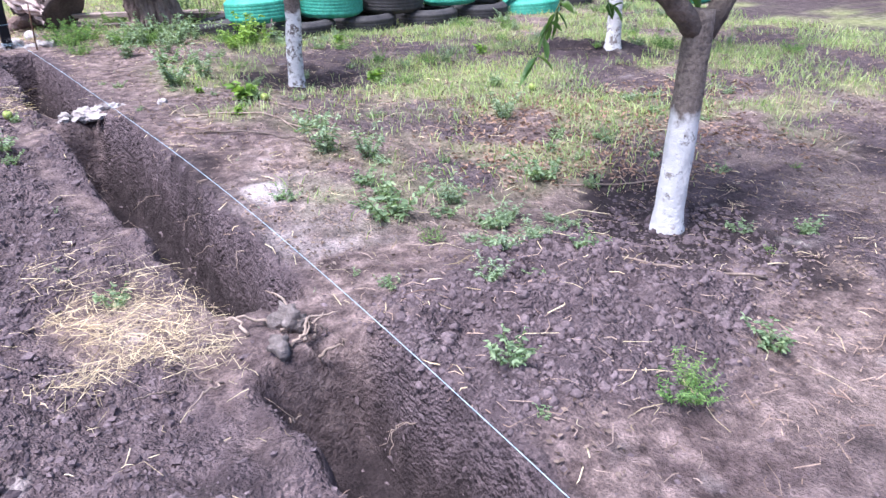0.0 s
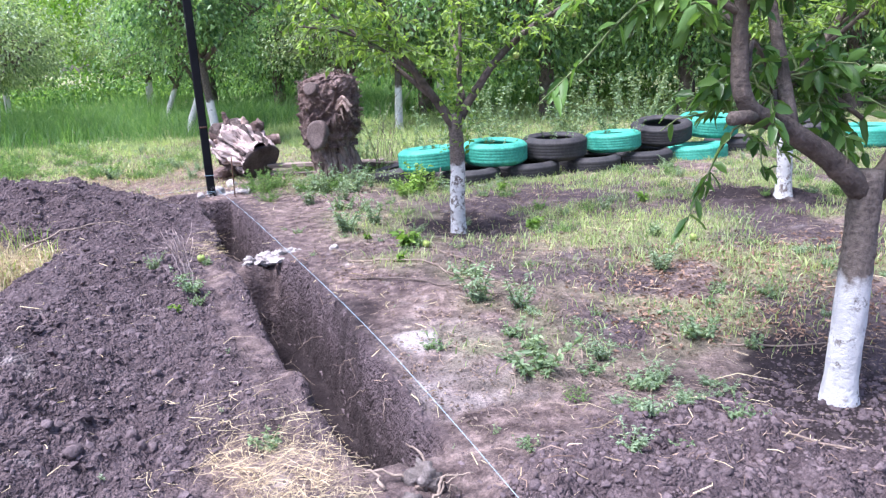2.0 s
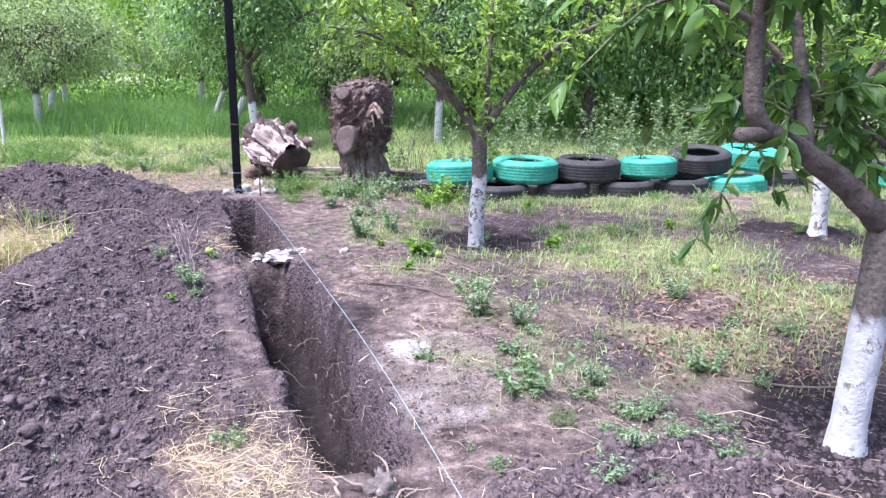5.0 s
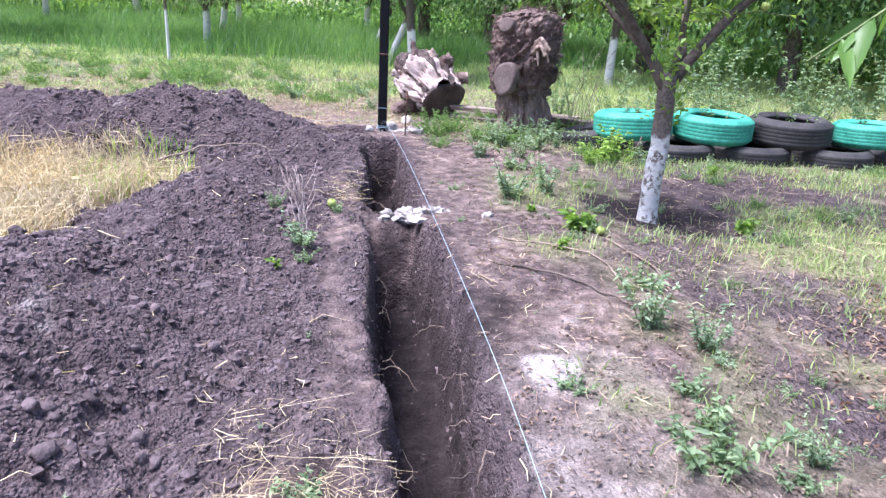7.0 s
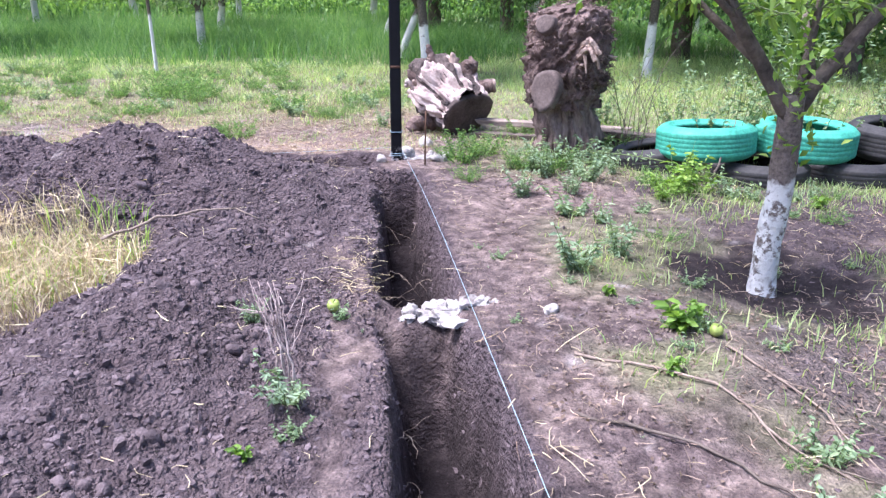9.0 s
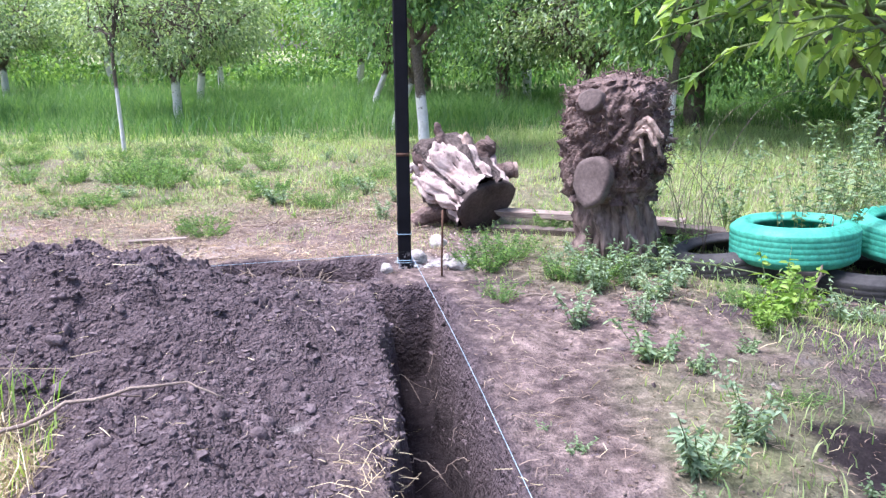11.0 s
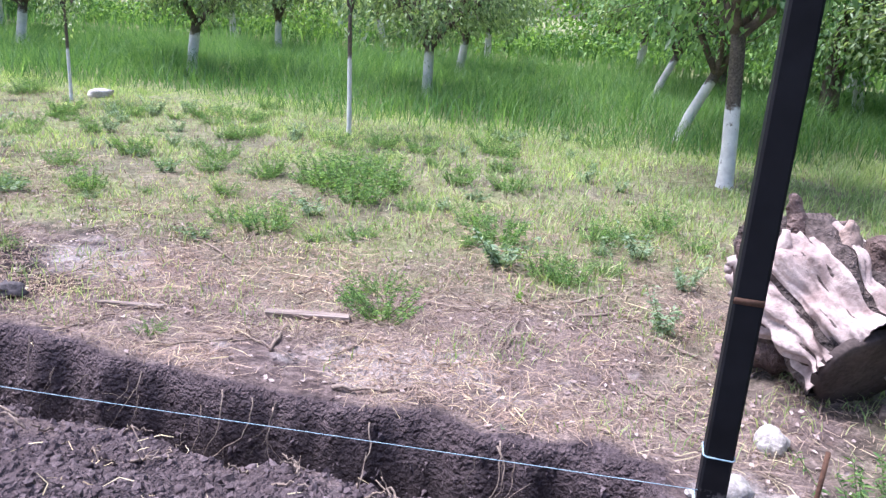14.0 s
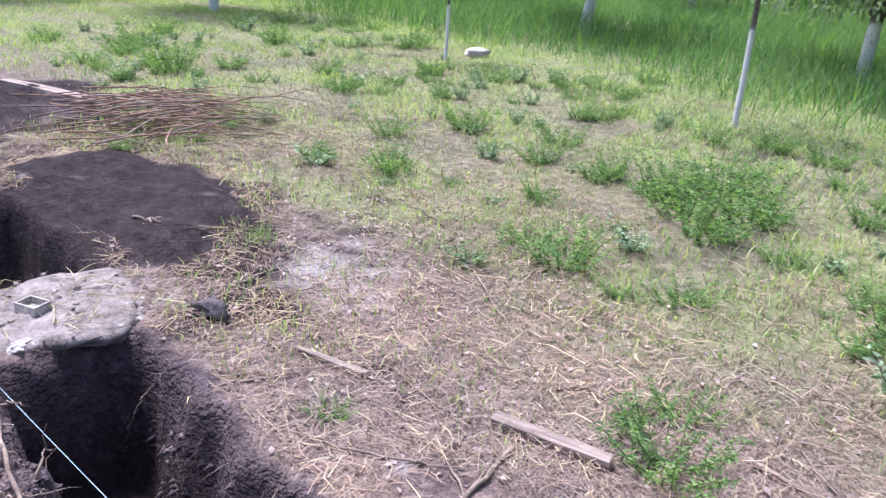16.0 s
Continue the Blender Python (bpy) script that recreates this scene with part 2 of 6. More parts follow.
def lathe(geo, profile, sides=48, closed=False):
    """Turns (radius, z) pairs about z."""
    prof = np.asarray(profile, float)
    n = len(prof)
    ang = np.linspace(0, 2 * np.pi, sides, endpoint=False)
    v = np.stack([np.stack([prof[:, 0] * np.cos(a), prof[:, 0] * np.sin(a), prof[:, 1]], 1) for a in ang]).reshape(-1, 3)
    q = []
    for j in range(sides):
        k = (j + 1) % sides
        for i in range(n if closed else n - 1):
            m = (i + 1) % n
            q.append((j * n + i, k * n + i, k * n + m, j * n + m))
    geo.add(v, quads(q))
    return geo


def box(geo, x0, x1, y0, y1, z0, z1):
    v = [(x, y, z) for x in (x0, x1) for y in (y0, y1) for z in (z0, z1)]
    q = [(0, 1, 3, 2), (4, 6, 7, 5), (0, 4, 5, 1), (2, 3, 7, 6), (0, 2, 6, 4), (1, 5, 7, 3)]
    geo.add(v, quads(q))
    return geo


# ---- materials ----
def material(name, rough=0.85, metal=0.0, spec=0.3):
    mat = bpy.data.materials.new(name)
    mat.use_nodes = True
    p = mat.node_tree.nodes["Principled BSDF"]
    p.inputs["Roughness"].default_value = rough
    p.inputs["Metallic"].default_value = metal
    p.inputs["Specular IOR Level"].default_value = spec
    return mat, mat.node_tree, p


def node(tree, kind, **values):
    n = tree.nodes.new(kind)
    for k, v in values.items():
        n.inputs[k].default_value = v
    return n


def noise_of(tree, scale, detail=4.0, rough=0.6, coord="Object"):
    tc = tree.nodes.new("ShaderNodeTexCoord")
    n = node(tree, "ShaderNodeTexNoise", Scale=scale, Detail=detail, Roughness=rough)
    tree.links.new(tc.outputs[coord], n.inputs["Vector"])
    return n


def ramp(tree, source, stops):
    r = tree.nodes.new("ShaderNodeValToRGB")
    el = r.color_ramp.elements
    while len(el) < len(stops):
        el.new(0.5)
    for e, (pos, col) in zip(el, stops):
        e.position, e.color = pos, (*col, 1)
    tree.links.new(source, r.inputs[0])
    return r.outputs[0]


def mix(tree, fac, a, b, mode='MIX'):
    m = tree.nodes.new("ShaderNodeMix")
    m.data_type, m.blend_type = 'RGBA', mode
    for sock, val in ((m.inputs[0], fac), (m.inputs[6], a), (m.inputs[7], b)):
        if isinstance(val, (int, float)):
            sock.default_value = val
        elif isinstance(val, tuple):
            sock.default_value = (*val, 1)
        else:
            tree.links.new(val, sock)
    return m.outputs[2]


def relief(tree, p, source, strength=0.5, distance=0.02):
    b = node(tree, "ShaderNodeBump", Strength=strength, Distance=distance)
    tree.links.new(source, b.inputs["Height"])
    tree.links.new(b.outputs[0], p.inputs["Normal"])


def grainy(name, dark, light, scale=12.0, fine=90.0, rough=0.9, bumpy=0.5, depth=0.01, spec=0.2, coord="Object", metal=0.0):
    """A surface of two tones in blotches and grain, with fine relief."""
    mat, tree, p = material(name, rough, metal, spec)
    a = noise_of(tree, scale, 5, 0.6, coord)
    b = noise_of(tree, fine, 3, 0.6, coord)
    col = ramp(tree, a.outputs[0], [(0.3, dark), (0.7, light)])
    spk = ramp(tree, b.outputs[0], [(0.3, (0.6, 0.6, 0.6)), (0.7, (1.25, 1.25, 1.25))])
    tree.links.new(mix(tree, 0.7, col, spk, 'MULTIPLY'), p.inputs["Base Color"])
    add = tree.nodes.new("ShaderNodeMath")
    tree.links.new(a.outputs[0], add.inputs[0])
    tree.links.new(b.outputs[0], add.inputs[1])
    relief(tree, p, add.outputs[0], bumpy, depth)
    return mat


def streaky(name, dark, light, stretch, scale=28, rough=0.92, depth=0.014):
    """Fibrous wood or bark, its grain drawn out along one axis."""
    mat, tree, p = material(name, rough, 0, 0.2)
    tc = tree.nodes.new("ShaderNodeTexCoord")
    mp = node(tree, "ShaderNodeMapping", Scale=stretch)
    tree.links.new(tc.outputs["Object"], mp.inputs["Vector"])
    a = node(tree, "ShaderNodeTexNoise", Scale=scale, Detail=5.0, Roughness=0.6)
    tree.links.new(mp.outputs[0], a.inputs["Vector"])
    b = noise_of(tree, 8, 4)
    col = ramp(tree, a.outputs[0], [(0.32, dark), (0.66, light)])
    tone = ramp(tree, b.outputs[0], [(0.3, (0.6, 0.58, 0.58)), (0.7, (1.15, 1.12, 1.1))])
    tree.links.new(mix(tree, 0.8, col, tone, 'MULTIPLY'), p.inputs["Base Color"])
    relief(tree, p, a.outputs[0], 0.9, depth)
    return mat


def leafy(name, dark, light, through_light=0.35, rough=0.5, spec=0.35):
    """Leaves: each its own tone, letting some light through."""
    mat, tree, p = material(name, rough, 0, spec)
    geo = tree.nodes.new("ShaderNodeNewGeometry")
    col = ramp(tree, geo.outputs["Random Per Island"], [(0.0, dark), (1.0, light)])
    n = noise_of(tree, 1.3, 2)
    tone = ramp(tree, n.outputs[0], [(0.3, (0.75, 0.8, 0.8)), (0.7, (1.2, 1.15, 1.0))])
    col = mix(tree, 0.8, col, tone, 'MULTIPLY')
    tree.links.new(col, p.inputs["Base Color"])
    tr = tree.nodes.new("ShaderNodeBsdfTranslucent")
    warm = mix(tree, 1.0, col, (1.3, 1.35, 0.6), 'MULTIPLY')
    tree.links.new(warm, tr.inputs[0])
    ms = tree.nodes.new("ShaderNodeMixShader")
    ms.inputs[0].default_value = through_light
    tree.links.new(p.outputs[0], ms.inputs[1])
    tree.links.new(tr.outputs[0], ms.inputs[2])
    tree.links.new(ms.outputs[0], tree.nodes["Material Output"].inputs[0])
    return mat


def whitewashed(name, height, patchy, bark_dark=(0.06, 0.048, 0.04), bark_light=(0.2, 0.16, 0.13)):
    """Bark with limewash up to a height, flaked."""
    mat, tree, p = material(name, 0.92, 0, 0.2)
    a = noise_of(tree, 9, 5, 0.65)
    b = noise_of(tree, 60, 4, 0.65)
    bark = ramp(tree, b.outputs[0], [(0.3, bark_dark), (0.7, bark_light)])
    tc = tree.nodes.new("ShaderNodeTexCoord")
    sep = tree.nodes.new("ShaderNodeSeparateXYZ")
    tree.links.new(tc.outputs["Object"], sep.inputs[0])
    # height plus noise decides where the limewash ends
    m = tree.nodes.new("ShaderNodeMath")
    m.operation = 'MULTIPLY_ADD'
    tree.links.new(a.outputs[0], m.inputs[0])
    m.inputs[1].default_value = 0.25
    tree.links.new(sep.outputs[2], m.inputs[2])
    edge = node(tree, "ShaderNodeMapRange", **{"From Min": height + 0.14, "From Max": height + 0.10})
    tree.links.new(m.outputs[0], edge.inputs[0])
    c = noise_of(tree, 26, 5, 0.7)
    flake = ramp(tree, c.outputs[0], [(0.60 - 0.15 * patchy, (1, 1, 1)), (0.66 - 0.13 * patchy, (0, 0, 0))])
    flake2 = ramp(tree, a.outputs[0], [(0.56 - 0.24 * patchy, (0, 0, 0)), (0.68 - 0.2 * patchy, (1, 1, 1))])
    wear = mix(tree, flake2, (1.0, 1.0, 1.0), flake)
    fac = mix(tree, 1.0, edge.outputs[0], wear, 'MULTIPLY')
    white = ramp(tree, a.outputs[0], [(0.3, (0.56, 0.545, 0.545)), (0.6, (0.78, 0.765, 0.755))])
    tree.links.new(mix(tree, fac, bark, white), p.inputs["Base Color"])
    relief(tree, p, b.outputs[0], 0.7, 0.012)
    return mat


def ground_material():
    mat, tree, p = material("ground_earth", 0.95, 0, 0.15)
    def attr(n):
        a = tree.nodes.new("ShaderNodeAttribute")
        a.attribute_name = n
        return a.outputs["Fac"]
    big = noise_of(tree, 2.2, 6, 0.65)
    mid = noise_of(tree, 14, 5, 0.65)
    fine = noise_of(tree, 110, 4, 0.7)
    dry = ramp(tree, mid.outputs[0], [(0.32, (0.075, 0.056, 0.057)), (0.5, (0.19, 0.149, 0.144)), (0.68, (0.38, 0.304, 0.287))])
    dry = mix(tree, 0.8, dry, ramp(tree, big.outputs[0], [(0.35, (0.55, 0.5, 0.53)), (0.6, (1.2, 1.15, 1.1))]), 'MULTIPLY')
    # moist soil tone, taken darker to paint shade into the trenches
    damp_shade = ramp(tree, mid.outputs[0], [(0.25, (0.025, 0.019, 0.021)), (0.55, (0.053, 0.041, 0.044)), (0.8, (0.10, 0.078, 0.08))])
    soil = ramp(tree, mid.outputs[0], [(0.25, (0.07, 0.053, 0.059)), (0.55, (0.14, 0.108, 0.118)), (0.8, (0.245, 0.192, 0.203))])
    straw = ramp(tree, fine.outputs[0], [(0.3, (0.16, 0.118, 0.11)), (0.7, (0.49, 0.39, 0.345))])
    green = ramp(tree, mid.outputs[0], [(0.3, (0.15, 0.175, 0.08)), (0.7, (0.37, 0.385, 0.20))])
    chalk = ramp(tree, mid.outputs[0], [(0.3, (0.36, 0.31, 0.30)), (0.7, (0.64, 0.58, 0.57))])
    col = mix(tree, attr("litter"), dry, straw)
    col = mix(tree, attr("green"), col, green)
    col = mix(tree, attr("soil"), col, soil)
    col = mix(tree, attr("damp_shade"), col, damp_shade)
    col = mix(tree, attr("ash"), col, chalk)
    grain = ramp(tree, fine.outputs[0], [(0.3, (0.45, 0.45, 0.47)), (0.5, (1.0, 0.98, 0.97)), (0.7, (1.55, 1.5, 1.45))])
    tree.links.new(mix(tree, 0.7, col, grain, 'MULTIPLY'), p.inputs["Base Color"])
    add = tree.nodes.new("ShaderNodeMath")
    tree.links.new(mid.outputs[0], add.inputs[0])
    tree.links.new(fine.outputs[0], add.inputs[1])
    rough = noise_of(tree, 38, 4, 0.65)
    more = tree.nodes.new("ShaderNodeMath")
    tree.links.new(add.outputs[0], more.inputs[0])
    tree.links.new(rough.outputs[0], more.inputs[1])
    # crumbs of loose soil, only where the earth was dug
    bits = []
    warp = noise_of(tree, 30, 3, 0.6)
    tc = tree.nodes.new("ShaderNodeTexCoord")
    shift = tree.nodes.new("ShaderNodeVectorMath")
    shift.operation = 'MULTIPLY_ADD'
    shift.inputs[1].default_value = (0.014, 0.014, 0.014)
    tree.links.new(warp.outputs["Color"], shift.inputs[0])
    tree.links.new(tc.outputs["Object"], shift.inputs[2])
    for scale in (44, 100):
        cell = node(tree, "ShaderNodeTexVoronoi", Scale=scale)
        tree.links.new(shift.outputs[0], cell.inputs["Vector"])
        inv = tree.nodes.new("ShaderNodeMath")
        inv.operation = 'SUBTRACT'
        inv.inputs[0].default_value = 1.0
        tree.links.new(cell.outputs["Distance"], inv.inputs[1])
        bits.append((inv.outputs[0], cell.outputs["Color"]))
    crumb = tree.nodes.new("ShaderNodeMath")
    crumb.operation = 'MULTIPLY_ADD'
    tree.links.new(bits[0][0], crumb.inputs[0])
    patch = noise_of(tree, 11, 4, 0.7)
    vary = node(tree, "ShaderNodeMapRange", **{"From Min": 0.35, "From Max": 0.65, "To Min": 0.5, "To Max": 2.6})
    tree.links.new(patch.outputs[0], vary.inputs[0])
    tree.links.new(vary.outputs[0], crumb.inputs[1])
    tree.links.new(bits[1][0], crumb.inputs[2])
    loose = tree.nodes.new("ShaderNodeMath")
    loose.operation = 'MULTIPLY_ADD'
    tree.links.new(crumb.outputs[0], loose.inputs[0])
    dull = tree.nodes.new("ShaderNodeMath")
    dull.operation = 'MULTIPLY_ADD'
    tree.links.new(attr("damp_shade"), dull.inputs[0])
    dull.inputs[1].default_value = -0.65
    tree.links.new(attr("soil"), dull.inputs[2])
    dull.use_clamp = True
    tree.links.new(dull.outputs[0], loose.inputs[1])
    tree.links.new(more.outputs[0], loose.inputs[2])
    relief(tree, p, loose.outputs[0], 0.9, 0.021)
    return mat


MAT_GROUND = ground_material()
MAT_CLOD = grainy("dry_dark_soil", (0.075, 0.057, 0.063), (0.215, 0.167, 0.178), 8, 120, 0.95, 0.7, 0.01)
# Moist soil for trench floors, with the trench's shade in its colour.
MAT_DAMP_SHADED = grainy("damp_shaded_soil", (0.032, 0.025, 0.027), (0.095, 0.074, 0.077), 8, 120, 0.95, 0.7, 0.01)
MAT_STRAW = leafy("straw", (0.16, 0.107, 0.097), (0.48, 0.36, 0.315), 0.15, 0.7, 0.2)
MAT_STRAW_PALE = leafy("pale_straw", (0.26, 0.195, 0.14), (0.74, 0.63, 0.45), 0.15, 0.7, 0.2)
MAT_DEAD = leafy("dead_leaf", (0.09, 0.062, 0.055), (0.32, 0.24, 0.21), 0.15, 0.7, 0.2)
MAT_RUSSET = leafy("russet_leaf", (0.10, 0.05, 0.04), (0.42, 0.28, 0.22), 0.15, 0.7, 0.2)
MAT_GRASS = leafy("grass", (0.19, 0.31, 0.12), (0.57, 0.64, 0.37), 0.42, 0.55)
MAT_GRASS_TALL = leafy("tall_grass", (0.045, 0.13, 0.045), (0.22, 0.37, 0.15), 0.45, 0.55)
MAT_LEAF_APPLE = leafy("apple_leaf", (0.09, 0.17, 0.075), (0.46, 0.56, 0.35), 0.38, 0.4, 0.5)
MAT_LEAF_DARK = leafy("dark_leaf", (0.04, 0.115, 0.05), (0.30, 0.47, 0.21), 0.4, 0.38, 0.5)
MAT_LEAF_BRIGHT = leafy("bright_leaf", (0.16, 0.30, 0.07), (0.50, 0.66, 0.24), 0.5, 0.5)
MAT_SEEDLING = leafy("seedling_leaf", (0.13, 0.25, 0.05), (0.30, 0.45, 0.11), 0.4, 0.5)
MAT_LEAF_YOUNG = leafy("young_leaf", (0.12, 0.23, 0.04), (0.38, 0.52, 0.15), 0.45, 0.45, 0.45)
MAT_LEAF_BIG = leafy("broad_leaf", (0.045, 0.12, 0.03), (0.19, 0.34, 0.09), 0.4, 0.35, 0.55)
MAT_WEED = leafy("weed_leaf", (0.13, 0.21, 0.12), (0.37, 0.47, 0.30), 0.35, 0.55)
MAT_WEED_GREY = leafy("grey_weed_leaf", (0.17, 0.26, 0.17), (0.40, 0.50, 0.36), 0.3, 0.65)
MAT_BUSH = leafy("bush_leaf", (0.06, 0.16, 0.055), (0.30, 0.46, 0.17), 0.42, 0.55)
MAT_SHRUB = leafy("shrub_leaf", (0.13, 0.21, 0.12), (0.33, 0.43, 0.27), 0.3, 0.6)
MAT_WEED_YELLOW = leafy("yellow_weed_leaf", (0.14, 0.27, 0.05), (0.36, 0.50, 0.13), 0.4, 0.5)
MAT_STEM = grainy("green_stem", (0.10, 0.15, 0.06), (0.22, 0.26, 0.12), 20, 80, 0.7)
MAT_TWIG = grainy("dry_twig", (0.17, 0.125, 0.105), (0.39, 0.31, 0.255), 10, 120, 0.85)
MAT_TWIG_DARK = grainy("dark_twig", (0.09, 0.07, 0.06), (0.20, 0.16, 0.14), 10, 120, 0.85)
MAT_BARK = grainy("bark", (0.06, 0.048, 0.043), (0.20, 0.16, 0.14), 9, 55, 0.9, 0.9, 0.012)
MAT_BARK_FAR = whitewashed("whitewashed_bark", 0.68, 0.2, (0.05, 0.042, 0.036), (0.18, 0.15, 0.125))
MAT_BARK_NEAR = whitewashed("half_whitewashed_bark", 0.46, 0.4, (0.09, 0.072, 0.065), (0.28, 0.23, 0.2))
MAT_BARK_FLAKED = whitewashed("flaking_whitewashed_bark", 0.5, 0.75, (0.08, 0.064, 0.06), (0.26, 0.21, 0.19))
MAT_STAKE = whitewashed("whitewashed_sapling_bark", 0.75, 0.05)
MAT_STUMP = grainy("muddy_stump_bark", (0.07, 0.046, 0.043), (0.30, 0.215, 0.195), 7, 40, 0.95, 1.0, 0.03)
MAT_STUMP_RIB = streaky("fibrous_stump_bark", (0.06, 0.042, 0.04), (0.33, 0.25, 0.225), (1.0, 1.0, 0.1))
MAT_STUMP_OLD = grainy("fissured_old_bark", (0.035, 0.028, 0.027), (0.20, 0.155, 0.145), 9, 36, 0.95, 1.0, 0.03)
MAT_PRUNING = grainy("reddish_prunings", (0.20, 0.12, 0.09), (0.48, 0.33, 0.25), 10, 120, 0.85)
MAT_ROOT = grainy("stripped_root", (0.20, 0.13, 0.11), (0.52, 0.40, 0.35), 9, 60, 0.9, 0.8, 0.01)
MAT_WOOD_PALE = grainy("pale_split_wood", (0.24, 0.17, 0.16), (0.62, 0.51, 0.48), 9, 50, 0.85, 0.6, 0.01)
MAT_WOOD_CUT = grainy("weathered_cut_wood", (0.075, 0.055, 0.053), (0.2, 0.155, 0.145), 6, 60, 0.9, 0.25, 0.004)
MAT_SAWN_DARK = grainy("dark_sawn_wood", (0.045, 0.034, 0.033), (0.13, 0.10, 0.094), 6, 60, 0.9, 0.5, 0.006)
MAT_PLANK = streaky("weathered_plank", (0.15, 0.115, 0.10), (0.46, 0.38, 0.34), (0.06, 1.0, 1.0), 60, 0.88, 0.006)
MAT_RUBBER = grainy("black_rubber", (0.022, 0.022, 0.026), (0.065, 0.06, 0.062), 7, 60, 0.7, 0.3, 0.004, 0.35)
MAT_TURQUOISE = grainy("turquoise_paint", (0.035, 0.27, 0.195), (0.09, 0.43, 0.32), 7, 50, 0.6, 0.35, 0.004, 0.3)
MAT_SLAB = grainy("dirty_old_concrete", (0.075, 0.062, 0.06), (0.25, 0.215, 0.205), 14, 80, 0.95, 0.8, 0.01)
MAT_SLAB_TOP = grainy("dusty_pale_concrete", (0.11, 0.092, 0.088), (0.37, 0.32, 0.305), 14, 80, 0.95, 0.8, 0.01)
MAT_CONCRETE = grainy("broken_concrete", (0.20, 0.17, 0.165), (0.62, 0.57, 0.55), 11, 80, 0.95, 0.8, 0.01)
MAT_STONE = grainy("pale_stone", (0.28, 0.25, 0.24), (0.66, 0.61, 0.58), 9, 70, 0.92, 0.7, 0.008)
MAT_STONE_DARK = grainy("dark_stone", (0.07, 0.062, 0.065), (0.15, 0.13, 0.135), 9, 70, 0.85, 0.6, 0.008)
MAT_STRING = grainy("blue_white_string", (0.26, 0.40, 0.51), (0.48, 0.60, 0.68), 60, 200, 0.7, 0.3, 0.002)
MAT_RUST = grainy("rusty_steel", (0.06, 0.035, 0.028), (0.17, 0.09, 0.06), 14, 90, 0.8, 0.4, 0.003)
MAT_APPLE = grainy("green_apple_skin", (0.22, 0.30, 0.06), (0.40, 0.46, 0.13), 9, 60, 0.4, 0.1, 0.002, 0.5)


def post_material():
    mat, tree, p = material("black_painted_steel", 0.65, 0.0, 0.15)
    a = noise_of(tree, 5, 4)
    b = noise_of(tree, 45, 4)
    col = ramp(tree, a.outputs[0], [(0.3, (0.006, 0.006, 0.008)), (0.7, (0.014, 0.014, 0.018))])
    tc = tree.nodes.new("ShaderNodeTexCoord")
    sep = tree.nodes.new("ShaderNodeSeparateXYZ")
    tree.links.new(tc.outputs["Object"], sep.inputs[0])
    low = node(tree, "ShaderNodeMapRange", **{"From Min": 0.13, "From Max": 0.02})
    tree.links.new(sep.outputs[2], low.inputs[0])
    fl = ramp(tree, b.outputs[0], [(0.52, (0, 0, 0)), (0.57, (1, 1, 1))])
    fac = mix(tree, 1.0, low.outputs[0], fl, 'MULTIPLY')
    tree.links.new(mix(tree, fac, col, (0.55, 0.5, 0.5)), p.inputs["Base Color"])
    relief(tree, p, b.outputs[0], 0.15, 0.003)
    return mat


MAT_POST = post_material()


# ---- ground ----
def steps(lo, hi, d):
    return np.arange(lo, hi - d * 0.5, d)


def outward(start, d, end):
    out, s = [], start
    while abs(s) < abs(end):
        out.append(s)
        d *= 1.16
        s += d
    return out + [end]


def green_mask(x, y):
    n = fbm(x, y, 0.9, 81, 4)
    lawn = sstep(0.9, 2.3, y + 1.3 * n + 0.1 * np.maximum(-x - 3, 0)) * sstep(0.3, 0.8, y)
    orchard = 0.95 * sstep(0.9, 2.2, x + 1.2 * n) * sstep(-5.5, -4.0, y + 0.6 * n) * sstep(-0.22, 0.2, fbm(x, y, 0.45, 85, 3) + 0.1)
    side = 0.6 * sstep(0.4, 1.0, x + 0.5 * n) * sstep(-1.0, 0.1, y + 0.8 * n)
    left = 0.7 * sstep(-2.6, -4.4, x + n) * sstep(-0.3, -1.8, y)
    lawn = lawn * np.clip(0.50 + 0.5 * sstep(-0.2, 0.1, fbm(x, y, 0.55, 84, 3)) + sstep(4.5, 7, y), 0, 1)
    return np.clip(np.maximum(np.maximum(lawn, orchard), np.maximum(side, left)), 0, 1) * (1 - 0.9 * sstep(0.3, 0.6, rings(x, y)))


def litter_mask(x, y):
    n = fbm(x, y, 0.5, 91, 4)
    a = 0.85 * sstep(0.12, 0.35, y) * sstep(3.6, 1.4, y) * sstep(0.9, -0.2, x) * sstep(-0.32, 0.2, n + 0.06)
    b = 0.6 * sstep(0.8, 2.0, x) * sstep(-0.1, 0.3, n) * sstep(0.5, -0.4, y)
    patch = np.maximum(dry_patch(x, y), bump(x, y, 0.03, -5.1, 0.28, 0.25))
    return np.clip(np.maximum(np.maximum(a, b), sstep(0.3, 0.7, patch + 0.6 * n)), 0, 1)


